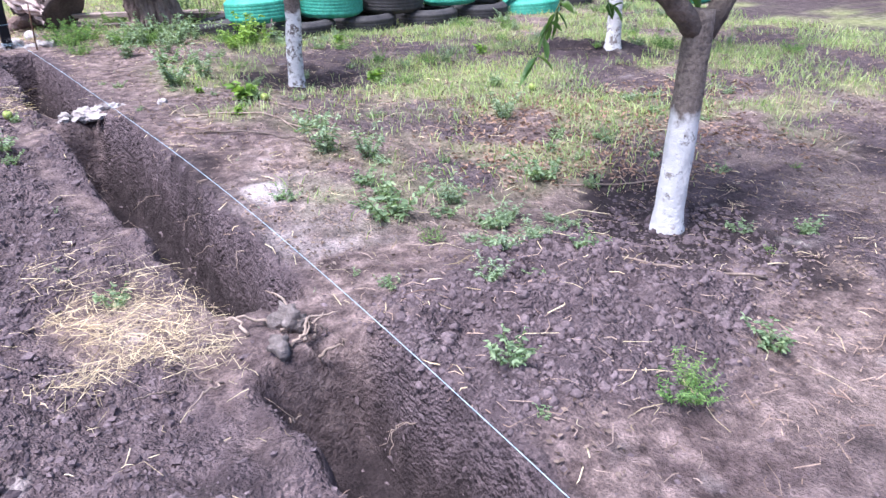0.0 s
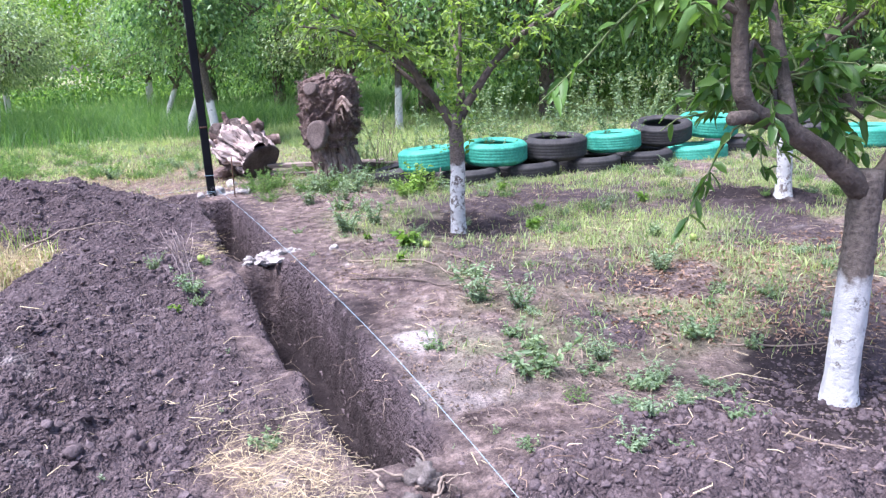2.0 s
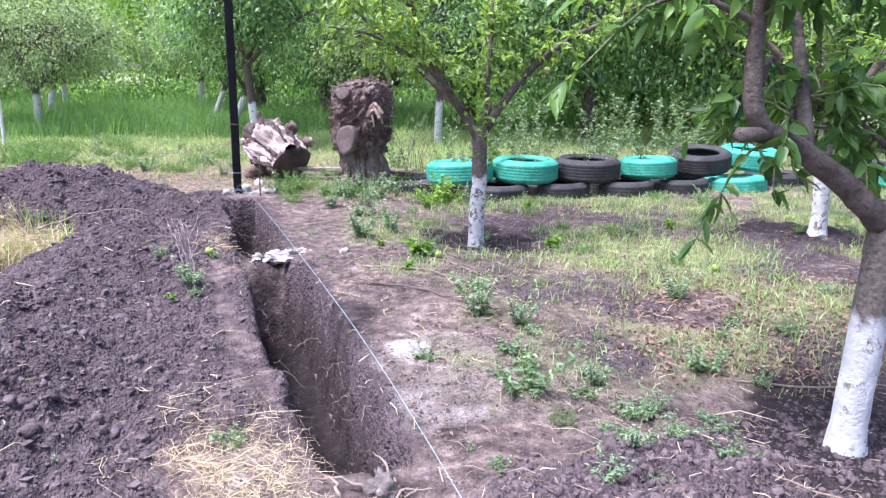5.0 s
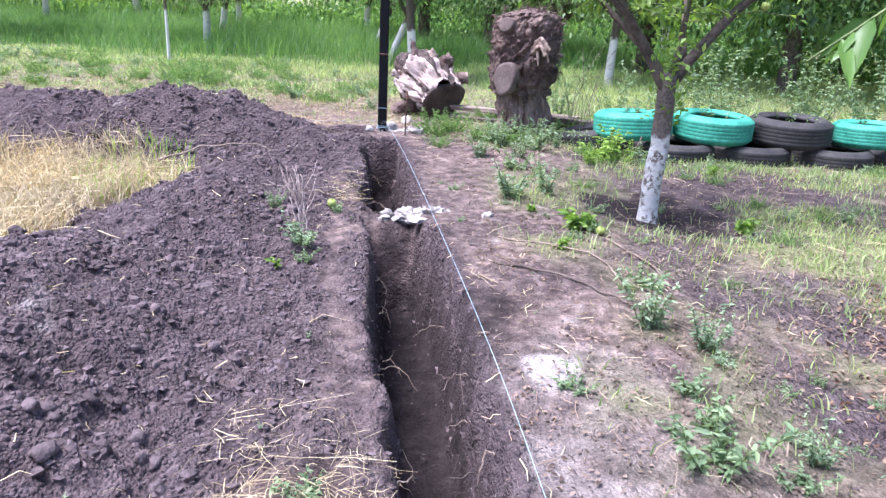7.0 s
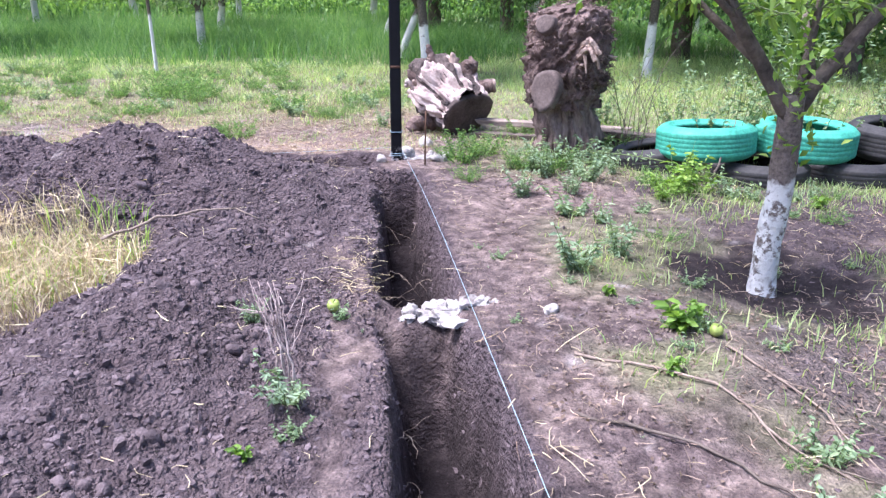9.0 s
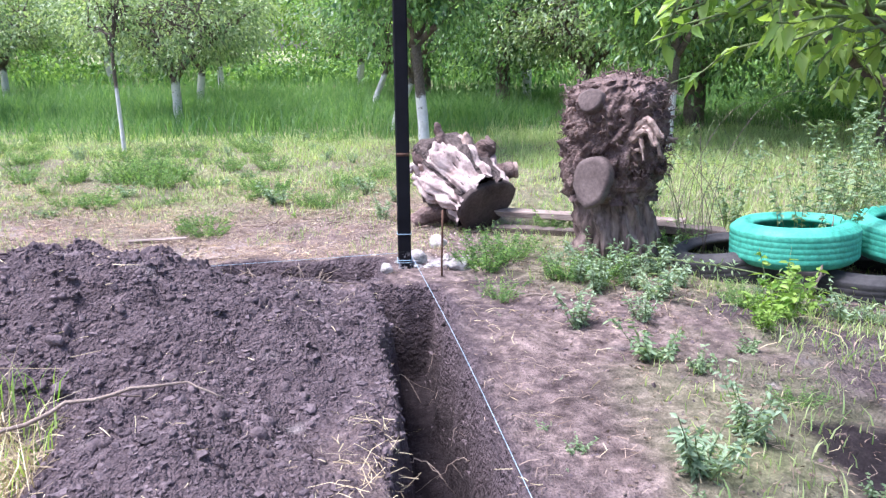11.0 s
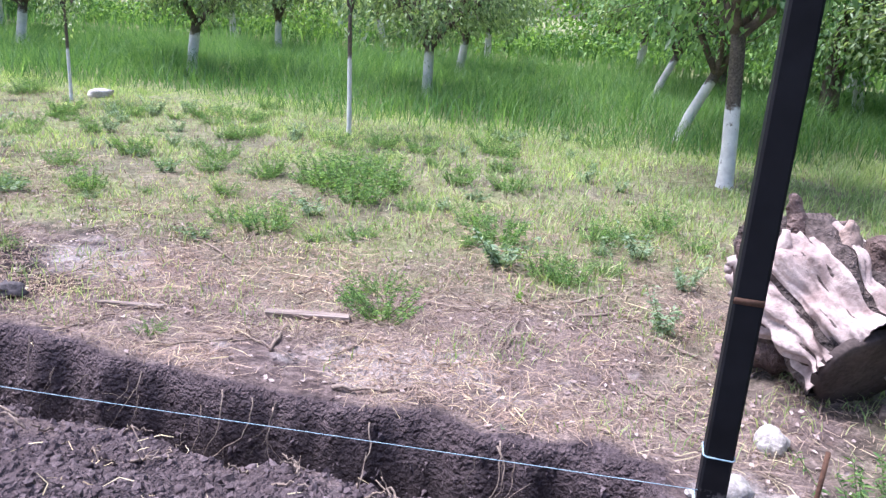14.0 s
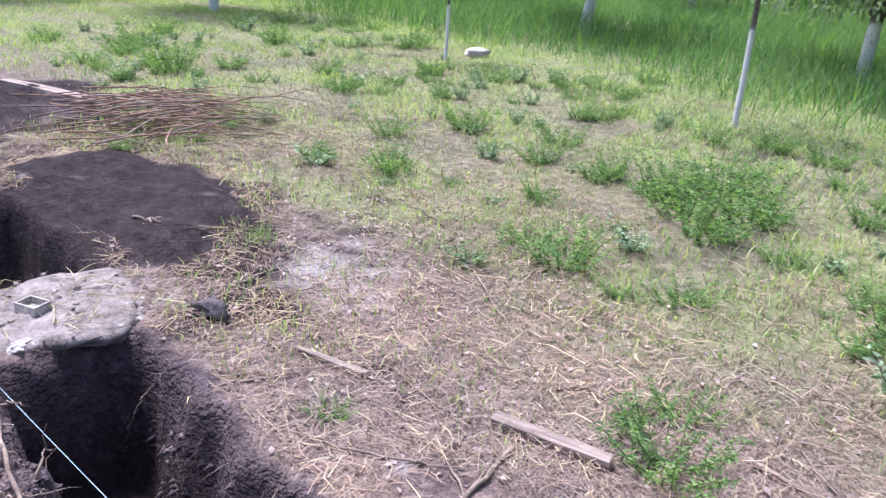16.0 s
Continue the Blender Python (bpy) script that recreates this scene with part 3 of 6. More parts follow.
def ash_mask(x, y):
    n = fbm(x, y, 0.12, 95, 3)
    a = 1.0 * sstep(0.35, 0.75, bump(x, y, 0.70, -4.30, 0.13, 0.15) + 0.35 * n)
    a = a + 0.3 * sstep(0.35, 0.8, bump(x, y, 0.62, -4.85, 0.2, 0.16) + 0.5 * n)
    a = a + 0.18 * sstep(0.35, 0.8, bump(x, y, 0.75, -4.5, 0.4, 0.5) + 0.5 * n)
    a = a + 0.8 * sstep(0.35, 0.8, bump(x, y, -2.85, 1.05, 0.42, 0.25) + 0.7 * n)
    a = a + 0.6 * sstep(0.35, 0.8, bump(x, y, -3.1, 0.32, 0.22, 0.14) + 0.6 * n)
    a = a + 0.6 * sstep(0.35, 0.8, bump(x, y, -1.0, 0.6, 0.5, 0.22) + 0.9 * n)
    a = a + 0.7 * sstep(0.4, 0.8, bump(x, y, 0.1, 0.12, 0.2, 0.14) + 0.6 * n)
    return np.clip(a, 0, 1)


def bridge(x, y):
    """The strips of earth left standing across the long trench."""
    return (np.exp(-((y + 2.62) / 0.19) ** 6) + np.exp(-((y + 5.37) / 0.26) ** 6)) * (x > -0.6)


gx = np.array(sorted(set(np.round(outward(-7.6, 0.06, -900) + list(steps(-7.55, -2.5, 0.048)) + list(steps(-2.5, 2.4, 0.018))
                                  + list(steps(2.4, 5.2, 0.05)) + outward(5.2, 0.06, 900), 4))))
gy = np.array(sorted(set(np.round(outward(-9.8, 0.08, -900) + list(steps(-9.7, -7.2, 0.06)) + list(steps(-7.2, -0.6, 0.021))
                                  + list(steps(-0.6, 0.5, 0.018)) + list(steps(0.5, 4.0, 0.05)) + outward(4.0, 0.06, 900), 4))))
GX, GY = np.meshgrid(gx, gy)
fx, fy = GX.ravel(), GY.ravel()
fz, fsoil, fdug = terrain(fx, fy)
wall = np.arange(len(gy) * len(gx)).reshape(len(gy), len(gx))
cells = np.stack([wall[:-1, :-1], wall[:-1, 1:], wall[1:, 1:], wall[1:, :-1]], -1).reshape(-1, 4)
ground_geo = Geo().add(np.stack([fx, fy, fz], 1), quads(cells))
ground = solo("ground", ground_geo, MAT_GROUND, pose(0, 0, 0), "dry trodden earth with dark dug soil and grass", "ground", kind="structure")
# Orchard side: real dark soil, strengthened to stand in for tree shade.
keep_soil = np.clip(fsoil * (1 - 0.75 * bridge(fx, fy) * (np.abs(fx - trench_axis(fy)) < 0.3)) + 0.25 * (fbm(fx, fy, 0.4, 96, 3) > 0.12)
                    + 0.95 * sstep(1.0, 1.9, fx + 0.5 * fbm(fx, fy, 0.6, 92, 3)) * sstep(0.3, -0.9, fy) * sstep(-0.25, 0.15, fbm(fx, fy, 0.5, 93, 4)), 0, 1)
# Dug mask paints trench shade into the colour; rings and patches are dark soil.
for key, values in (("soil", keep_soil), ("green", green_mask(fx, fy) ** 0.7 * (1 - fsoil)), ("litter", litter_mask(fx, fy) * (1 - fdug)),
                    ("ash", ash_mask(fx, fy) * (1 - trench_masks(fx, fy)[3])), ("damp_shade", np.maximum(sstep(0.25, 0.85, fdug) * (1 - 0.9 * bridge(fx, fy)), sstep(0.25, 0.5, 0.85 * rings(fx, fy) + 1.3 * bump(fx, fy, -4.05, 0.72, 1.0, 0.5) + bump(fx, fy, -6.6, 0.7, 0.9, 0.8) + 0.7 * fbm(fx, fy, 0.35, 79, 4))))):
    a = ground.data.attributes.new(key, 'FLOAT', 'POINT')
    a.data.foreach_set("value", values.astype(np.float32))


def scatter(n, x0, x1, y0, y1, weight):
    """Points on the ground, thinned by a weight of 0 to 1."""
    x, y = rng.uniform(x0, x1, n), rng.uniform(y0, y1, n)
    z, soil, dug = terrain(x, y)
    keep = rng.uniform(0, 1, n) < weight(x, y, soil, dug)
    return x[keep], y[keep], z[keep]


# ---- loose soil: clods ----
def clods(n, x0, x1, y0, y1, size, weight, sub=1):
    x, y, z = scatter(n, x0, x1, y0, y1, weight)
    bm = bmesh.new()
    bmesh.ops.create_icosphere(bm, subdivisions=sub, radius=1.0)
    base = np.array([p.co[:] for p in bm.verts])
    tri = np.array([[q.index for q in p.verts] for p in bm.faces])
    bm.free()
    k = len(x)
    s = size * np.exp(np.minimum(rng.normal(0, 0.6, (k, 1, 1)), 1.0))
    v = base[None] * (1 + np.clip(rng.normal(0, 0.42 / sub, (k, len(base), 1)), -0.6, 0.9)) * s * rng.uniform(0.6, 1.3, (k, 1, 3))
    v = v + np.stack([x, y, z - 0.12 * s[:, 0, 0]], 1)[:, None]
    return Geo().add(v.reshape(-1, 3), (tri[None] + (np.arange(k) * len(base))[:, None, None]).reshape(-1, 3))


for count, area, size, weight, words in (
        (34000, (-2.3, 0.05, -6.6, -0.2), 0.0052, lambda x, y, s, d: (s > 0.4) * (d < 0.2), "crumbly dark soil on the spoil heaps"),
        (5000, (-3.2, 0.0, -6.6, -0.3), 0.0075, lambda x, y, s, d: (s > 0.5) * (d < 0.2) * sstep(-0.15, 0.2, fbm(x, y, 0.4, 99, 3)), "dark soil clods on the spoil heaps"),
        (1800, (-2.4, -0.3, -6.4, -0.4), 0.0105, lambda x, y, s, d: (s > 0.6) * (d < 0.1) * (fbm(x, y, 0.5, 94, 2) > 0.05), "larger broken soil clods on the spoil heaps"),
        (14000, (-0.3, 3.2, -6.8, 0.2), 0.0036, lambda x, y, s, d: 0.25 + 0.7 * (s > 0.5) * (d < 0.2), "small soil crumbs strewn beside the trench"),
        (9000, (0.45, 2.6, -6.6, -4.9), 0.0055, lambda x, y, s, d: sstep(0.25, 0.6, bump(x, y, 1.15, -5.75, 0.75, 0.5) + 0.6 * bump(x, y, 2.05, -5.4, 0.5, 0.5)) * (d < 0.1), "crumbly dark soil on the small heap beside the trench"),
        ):
    solo("soil_clods", clods(count, *area, size, weight, 2 if size > 0.0054 else 1), MAT_CLOD, pose(0, 0, 0), words, "soil", kind="stuff", smooth=size > 0.0054)
solo("soil_clods", clods(5000, -4.4, 0.75, -7.0, 0.25, 0.005, lambda x, y, s, d: 0.9 * (d > 0.1) * (bridge(x, y) < 0.3)), MAT_DAMP_SHADED, pose(0, 0, 0), "moist soil crumbs on the trench floors, darkened for shade", "soil", kind="stuff", smooth=False)


def wall_crumbs(n, size):
    """Crumbs clinging to the trench walls."""
    k = n // 2
    y1 = rng.uniform(-7.2, -0.35, k)
    x1 = trench_axis(y1) + rng.choice([-1, 1], k) * (0.125 + rng.uniform(-0.07, 0.07, k))
    x2, y2 = rng.uniform(-4.3, -0.12, k), rng.choice([0.17, 0.19, -0.22], k) + rng.uniform(-0.08, 0.08, k)
    x, y = np.concatenate([x1, x2]), np.concatenate([y1, y2])
    z, soil, dug = terrain(x, y)
    keep = (dug > 0.25) & (dug < 0.99) & (bridge(x, y) < 0.3)
    x, y, z = x[keep], y[keep], z[keep]
    out = clods(1, 0, 1, 50, 51, size, lambda x, y, s, d: 1.0 + 0 * x)
    v0, f0 = out.v[0], out.f[0]
    v0 = v0 - v0.mean(0)
    m = len(x)
    v = v0[None] / np.abs(v0).max() * size * np.exp(np.minimum(rng.normal(-0.2, 0.7, (m, 1, 1)), 1.0)) * rng.uniform(0.5, 1.6, (m, 1, 3)) * (1 + rng.normal(0, 0.35, (m, len(v0), 1)))
    v = v + np.stack([x, y, z], 1)[:, None]
    return Geo().add(v.reshape(-1, 3), (f0[None] + (np.arange(m) * len(v0))[:, None, None]).reshape(-1, 3))


solo("wall_crumbs", wall_crumbs(7000, 0.006), MAT_CLOD, pose(0, 0, 0), "rough crumbling soil of the trench walls", "soil", kind="stuff", smooth=False)
v = [ball(0, 0, 0, 1, 1, 1, k, 1.0, 3) for k in range(4)]
lumps = [Geo().add(*w).mesh("soil_lump", MAT_CLOD, False) for w in v]
for k in range(46):
    x0, y0 = rng.uniform(-2.3, -0.35), rng.uniform(-6.0, -0.5)
    zz, ss, dd = terrain(np.array([x0]), np.array([y0]))
    if ss[0] < 0.6 or dd[0] > 0.02:
        continue
    s = rng.uniform(0.014, 0.03)
    ob = new("soil_lump", lumps[k % 4])
    ob.matrix_basis = pose(x0, y0, zz[0] + 0.25 * s, 0, 0, k * 51) @ Matrix.Diagonal((s, s * 0.8, s * 0.6, 1))
    tagged(ob, "lump of dark soil on the spoil heap", "soil lump", "soil lumps")

# ---- grass and litter ----
grass = Geo()
x, y, z = scatter(150000, -14, 5.5, 0.6, 7.2, lambda x, y, s, d: (0.6 + 0.3 * sstep(2.5, 4.5, y)) * green_mask(x, y) ** 1.5 * (s < 0.4))
blades(grass, x, y, z, 0.06 + 0.08 * np.clip(fbm(x, y, 0.7, 83, 3), -0.5, 1), 0.0085, 0.7)
x, y, z = scatter(95000, 0.3, 6.5, -5.5, 1.0, lambda x, y, s, d: 0.7 * green_mask(x, y) ** 1.3 * (s < 0.4))
blades(grass, x, y, z, 0.065, 0.0055, 0.7)
x, y, z = scatter(14000, -8, -2.6, -6, 0.2, lambda x, y, s, d: 0.7 * green_mask(x, y) * (s < 0.4))
blades(grass, x, y, z, 0.1, 0.008)
x, y, z = scatter(12000, -6, 0.7, 0.3, 2.4, lambda x, y, s, d: sstep(0.0, 0.35, fbm(x, y, 0.45, 88, 3)) * (d < 0.2) * (s < 0.4))
blades(grass, x, y, z, 0.065, 0.0045, 0.7)
dead = Geo()
x, y, z = scatter(20000, -8, 5.5, 0.6, 6.0, lambda x, y, s, d: 0.75 * (0.3 + green_mask(x, y)) * (s < 0.4))
blades(dead, x, y, z, 0.075, 0.005, 1.1)
x, y, z = scatter(12000, 0.8, 6.0, -5.0, 0.6, lambda x, y, s, d: 0.5 * (0.3 + green_mask(x, y)) * (s < 0.4))
blades(dead, x, y, z, 0.05, 0.0045, 1.3)
x, y, z = scatter(16000, -6, 0.8, 0.2, 3.2, lambda x, y, s, d: litter_mask(x, y) * (d < 0.2) * (s < 0.4))
blades(dead, x, y, z, 0.055, 0.003, 1.8)
solo("dry_grass", dead, MAT_STRAW, pose(0, 0, 0), "dry dead grass mixed into the turf", "grass", kind="stuff")
solo("grass", grass, MAT_GRASS, pose(0, 0, 0), "short yellowish green grass on dry ground", "grass", kind="stuff")
rough_turf = Geo()
x, y, z = scatter(34000, 1.2, 10, 0.6, 6.5, lambda x, y, s, d: 0.7 * sstep(0.6, 1.4, y))
blades(rough_turf, x, y, z, 0.08 + 0.10 * sstep(2.5, 4.5, y), 0.007, 0.7)
solo("rough_grass", rough_turf, MAT_GRASS, pose(0, 0, 0), "rough green grass behind the stumps and tyres", "grass", kind="stuff")
tall = Geo()
tall_zone = lambda x, y, s, d: sstep(5.4, 7.4, y + 1.6 * fbm(x, y, 2.2, 86, 3) - 0.12 * np.maximum(x, 0) - 0.16 * np.maximum(-x - 6, 0))
x, y, z = scatter(100000, -18, 9, 5.0, 17, tall_zone)
blades(tall, x, y, z, 0.38 + 0.40 * fbm(x, y, 1.2, 87, 3), 0.009, 0.8)
x, y, z = scatter(16000, -40, 30, 17, 45, lambda x, y, s, d: 1.0)
blades(tall, x, y, z, 0.6, 0.05, 0.4)
solo("tall_grass", tall, MAT_GRASS_TALL, pose(0, 0, 0), "tall lush green grass under the orchard trees", "grass", kind="stuff")


def straws(n, x0, x1, y0, y1, weight, length, width=0.0035, lift=0.02):
    x, y, z = scatter(n, x0, x1, y0, y1, weight)
    k = len(x)
    a = rng.uniform(0, 2 * np.pi, k)
    l = length * np.exp(rng.normal(0, 0.5, k))
    d = np.stack([np.cos(a) * l, np.sin(a) * l, rng.normal(0, 0.12, k) * l], 1)
    c = np.stack([x, y, z + rng.uniform(0.004, lift, k)], 1)
    side = np.stack([-np.sin(a), np.cos(a), rng.normal(0, 0.5, k)], 1) * width / 2
    sag = np.stack([rng.normal(0, 0.16, k) * l, rng.normal(0, 0.16, k) * l, 0.05 * l], 1)
    v = np.stack([c - d / 2 - side, c - d / 2 + side, c + sag + side, c + sag - side, c + d / 2 + side * 0.4, c + d / 2 - side * 0.4], 1)
    f = np.array([(0, 1, 2), (0, 2, 3), (3, 2, 4), (3, 4, 5)])
    return Geo().add(v.reshape(-1, 3), (f[None] + (np.arange(k) * 6)[:, None, None]).reshape(-1, 3))


for count, area, weight, length, width, lift, mat, words in (
        (70000, (-5.5, 1.0, 0.1, 3.6), lambda x, y, s, d: (0.1 + litter_mask(x, y)) * (d < 0.2) * (s < 0.4), 0.05, 0.0024, 0.02, MAT_STRAW, "dry straw and dead stalks strewn over the earth"),
        (13000, (-5.5, 1.0, 0.1, 3.2), lambda x, y, s, d: (0.05 + litter_mask(x, y)) * (d < 0.2) * (s < 0.4), 0.06, 0.0022, 0.03, MAT_STRAW_PALE, "long pale dead stalks strewn over the earth"),
        (42000, (0.25, 6.0, -6.6, 0.8), lambda x, y, s, d: (0.22 + 0.6 * litter_mask(x, y)) * (d < 0.2), 0.035, 0.0024, 0.012, MAT_STRAW, "dry stalks and litter between the fruit trees"),
        (3500, (0.3, 5.0, -6.4, 0.6), lambda x, y, s, d: 0.5 * (d < 0.2), 0.06, 0.0028, 0.015, MAT_STRAW_PALE, "pale dead stalks between the fruit trees"),
        (2600, (-2.8, -0.95, -4.2, -1.55), lambda x, y, s, d: sstep(0.3, 0.5, dry_patch(x, y)) * (d < 0.2), 0.16, 0.004, 0.09, MAT_STRAW_PALE, "long pale straws lying over the dry grass patch"),
        (500, (-0.35, 0.12, -2.75, -1.7), lambda x, y, s, d: sstep(0.2, 0.6, bump(x, y, -0.1, -2.25, 0.13, 0.35)) * (d < 0.25), 0.07, 0.0022, 0.025, MAT_STRAW_PALE, "pale dry straw along the lip of the trench"),
        (2600, (-3.0, 0.5, -6.4, 0.2), lambda x, y, s, d: 0.5 * (d < 0.2), 0.035, 0.0026, 0.015, MAT_STRAW_PALE, "pale dead stalks scattered on dug soil")):
    solo("straw_litter", straws(count, *area, weight, length, width, lift), mat, pose(0, 0, 0), words, "straw", kind="stuff")
solo("straw_heap", straws(3600, -0.42, 0.3, -5.6, -4.65, lambda x, y, s, d: sstep(0.12, 0.6, bump(x, y, -0.0, -5.1, 0.25, 0.27) + 0.6 * fbm(x, y, 0.2, 97, 3)) * (d < 0.3), 0.06, 0.0013, 0.045),
     MAT_STRAW_PALE, pose(0, 0, 0), "flat heap of pale dry straw beside the trench", "straw", kind="stuff")
dryg = Geo()
x, y, z = scatter(26000, -3.0, -0.9, -4.3, -1.5, lambda x, y, s, d: sstep(0.3, 0.55, dry_patch(x, y)) * (d < 0.2))
blades(dryg, x, y, z, 0.15, 0.004, 1.1)
solo("dry_grass_patch", dryg, MAT_STRAW_PALE, pose(0, 0, 0), "patch of dry yellow grass between the spoil heaps", "grass", kind="stuff")
x, y, z = scatter(1100, -2.0, -0.95, -2.9, -1.6, lambda x, y, s, d: sstep(0.35, 0.6, bump(x, y, -1.35, -2.2, 0.4, 0.5)) * (d < 0.2))
solo("grass_patch", blades(Geo(), x, y, z, 0.14, 0.006, 0.5), MAT_LEAF_BRIGHT, pose(0, 0, 0), "fresh grass growing through the dry patch", "grass", kind="stuff")
x, y, z = scatter(32000, 0.5, 6.5, -6.4, 0.6, lambda x, y, s, d: (0.2 + 0.6 * (fbm(x, y, 0.6, 98, 3) > 0)) * (d < 0.2) * (s < 0.5) * (1 - 0.85 * sstep(0.2, 0.5, rings(x, y))))
lit = rng.normal(size=(len(x), 3)) * np.array([1, 1, 0.25])
solo("fallen_leaves", leaf_cloud(Geo(), np.stack([x, y, z + 0.008], 1), lit, 0.02, 0.011), MAT_DEAD, pose(0, 0, 0),
     "brown fallen leaves on the orchard floor", "leaves", kind="stuff")
x, y, z = scatter(9000, 1.4, 4.6, -5.6, -2.9, lambda x, y, s, d: sstep(0.2, 0.7, bump(x, y, 2.6, -4.2, 1.1, 0.8) + 0.6 * fbm(x, y, 0.5, 101, 3)) * (1 - 0.85 * sstep(0.2, 0.5, rings(x, y))))
red = rng.normal(size=(len(x), 3)) * np.array([1, 1, 0.35])
solo("fallen_leaves", leaf_cloud(Geo(), np.stack([x, y, z + 0.008], 1), red, 0.032, 0.013), MAT_RUSSET, pose(0, 0, 0), "dry reddish brown leaves and bits under the trees", "leaves", kind="stuff")
x, y, z = scatter(5200, -4.5, 0.5, 0.15, 1.9, lambda x, y, s, d: np.clip(0.3 + ash_mask(x, y), 0, 1) * (d < 0.2) * (s < 0.4))
chips = rng.normal(size=(len(x), 3)) * np.array([1, 1, 0.2])
solo("chips", leaf_cloud(Geo(), np.stack([x, y, z + 0.008], 1), chips, 0.024, 0.016), MAT_WOOD_PALE, pose(0, 0, 0),
     "pale wood and mortar chips on the earth", "chips", kind="stuff")


# ---- black post, rod and strings ----
post = thing("fence_post", pose(0, 0, ground_z(0, 0) - 0.02), "black painted square steel post standing at the trench corner", "post")
g = Geo()
r, c = 0.037, 0.007
ring = [(r, -r + c), (r, r - c), (r - c, r), (-r + c, r), (-r, r - c), (-r, -r + c), (-r + c, -r), (r - c, -r)]
n = 24
pv = [(px, py, zz) for zz in np.linspace(-0.3, 2.35, n) for px, py in ring]
pq = [(i * 8 + j, i * 8 + (j + 1) % 8, (i + 1) * 8 + (j + 1) % 8, (i + 1) * 8 + j) for i in range(n - 1) for j in range(8)]
g.add(pv, quads(pq))
part("column", g, MAT_POST, post, smooth=False)
part("cap", box(Geo(), -0.036, 0.036, -0.036, 0.036, 2.35, 2.356), MAT_POST, post, smooth=False)
for zz in (0.225, 0.075, 0.062):
    loop = [(px * 1.06, py * 1.06, zz) for px, py in ring] + [(ring[0][0] * 1.06, ring[0][1] * 1.06, zz)]
    part("string_tie", tube(Geo(), loop, 0.0022, 6), MAT_STRING, post, "string knotted round the post")
part("seam", box(Geo(), -0.0365, 0.0365, -0.0382, -0.0369, 0.655, 0.672), MAT_RUST, post, "rusty welded seam")

zg = ground_z(0.195, -0.214)
solo("steel_rod", tube(Geo(), [(0, 0, -0.15), (0.002, 0, 0.1), (0.006, 0.003, 0.25), (0.008, 0.006, 0.36)], 0.006, 8), MAT_RUST,
     pose(0.195, -0.214, zg), "thin rusty steel rod stuck in the earth", "rod")
line = [(0.035, -0.03, 0.07), (0.21, -1.43, 0.055), (0.38, -3.17, 0.05), (0.48, -4.26, 0.04), (0.54, -5.1, 0.02), (0.58, -6.0, 0.0), (0.60, -7.0, -0.02), (0.62, -9.4, -0.06)]
solo("guide_string", tube(Geo(), smooth_path(line, 6), 0.0011, 6), MAT_STRING, pose(0, 0, 0), "thin pale blue string stretched along the trench", "string", "guide strings")
line = [(-0.035, -0.03, 0.08), (-1.0, -0.10, 0.05), (-2.45, -0.21, 0.01), (-4.6, -0.37, -0.01)]
solo("guide_string", tube(Geo(), smooth_path(line, 6), 0.0011, 6), MAT_STRING, pose(0, 0, 0), "thin pale blue string stretched over the cross trench", "string", "guide strings")


# ---- tyres ----
def tyre(name, paint, m, label, R=0.318, hole=0.195, W=0.19):
    ob = thing(name, m, label, "tyre", "tyres stacked along the orchard edge")
    h = W / 2
    tread = [(R - 0.028, -h)]
    for zz in (-0.75, -0.45, -0.15, 0.15, 0.45):
        z0, z1 = zz * h, (zz + 0.3) * h
        tread += [(R - 0.0014, z0 + 0.002), (R, z0 + 0.006), (R, z1 - 0.005), (R - 0.0014, z1 - 0.002), (R - 0.0014, z1)]
    tread += [(R - 0.006, 0.8 * h), (R - 0.028, h)]
    part("tread", lathe(Geo(), tread), paint, ob)
    side = [(R - 0.028, h), (R - 0.05, h + 0.012), (R - 0.075, h + 0.013), (R - 0.08, h + 0.009), (hole + 0.03, h - 0.002), (hole + 0.012, h - 0.006), (hole, h - 0.02),
            (hole + 0.012, h - 0.034), (R - 0.05, h - 0.02), (R - 0.025, 0)]
    part("sidewall", lathe(Geo(), side), paint, ob)
    low = part("sidewall", lathe(Geo(), [(a, -b) for a, b in side][::-1]), paint, ob)
    return ob


def tyre_at(x, y, z, green, rx=0, ry=0, label="", big=1.0):
    word = "turquoise painted" if green else "worn black rubber"
    ob = tyre("tyre", MAT_TURQUOISE if green else MAT_RUBBER, pose(x, y, z, rx, ry, x * 77) @ Matrix.Scale(big, 4), label or f"{word} car tyre lying flat in the tyre wall")
    return ob


top, bot = 0.185, -0.025
tyre_at(2.05, -0.33, top, True, 2, 3)
tyre_at(2.70, -0.36, top + 0.01, True, -2, 0)
tyre_at(3.36, -0.33, top, False, 0, 2, big=1.03)
tyre_at(4.03, -0.34, top, True, 0, -2, big=0.9)
tyre_at(4.68, -0.24, top + 0.045, False, 7, -5, "worn black car tyre lying tilted on the tyre wall")
tyre_at(5.34, -0.16, top + 0.05, True, 5, -3, "turquoise painted car tyre tilted on top of others")
tyre_at(6.74, -0.95, 0.07, True, 0, 0, "turquoise painted car tyre lying flat on the ground")
tyre_at(6.62, -0.3, 0.08, False, 0, 2, "worn black car tyre lying flat on the ground")
for k, xx in enumerate((2.38, 3.02, 3.70, 4.33)):
    tyre_at(xx, -0.43 + 0.03 * (k % 2), bot, False, 0, 0, "worn black car tyre half sunk under the tyre wall")
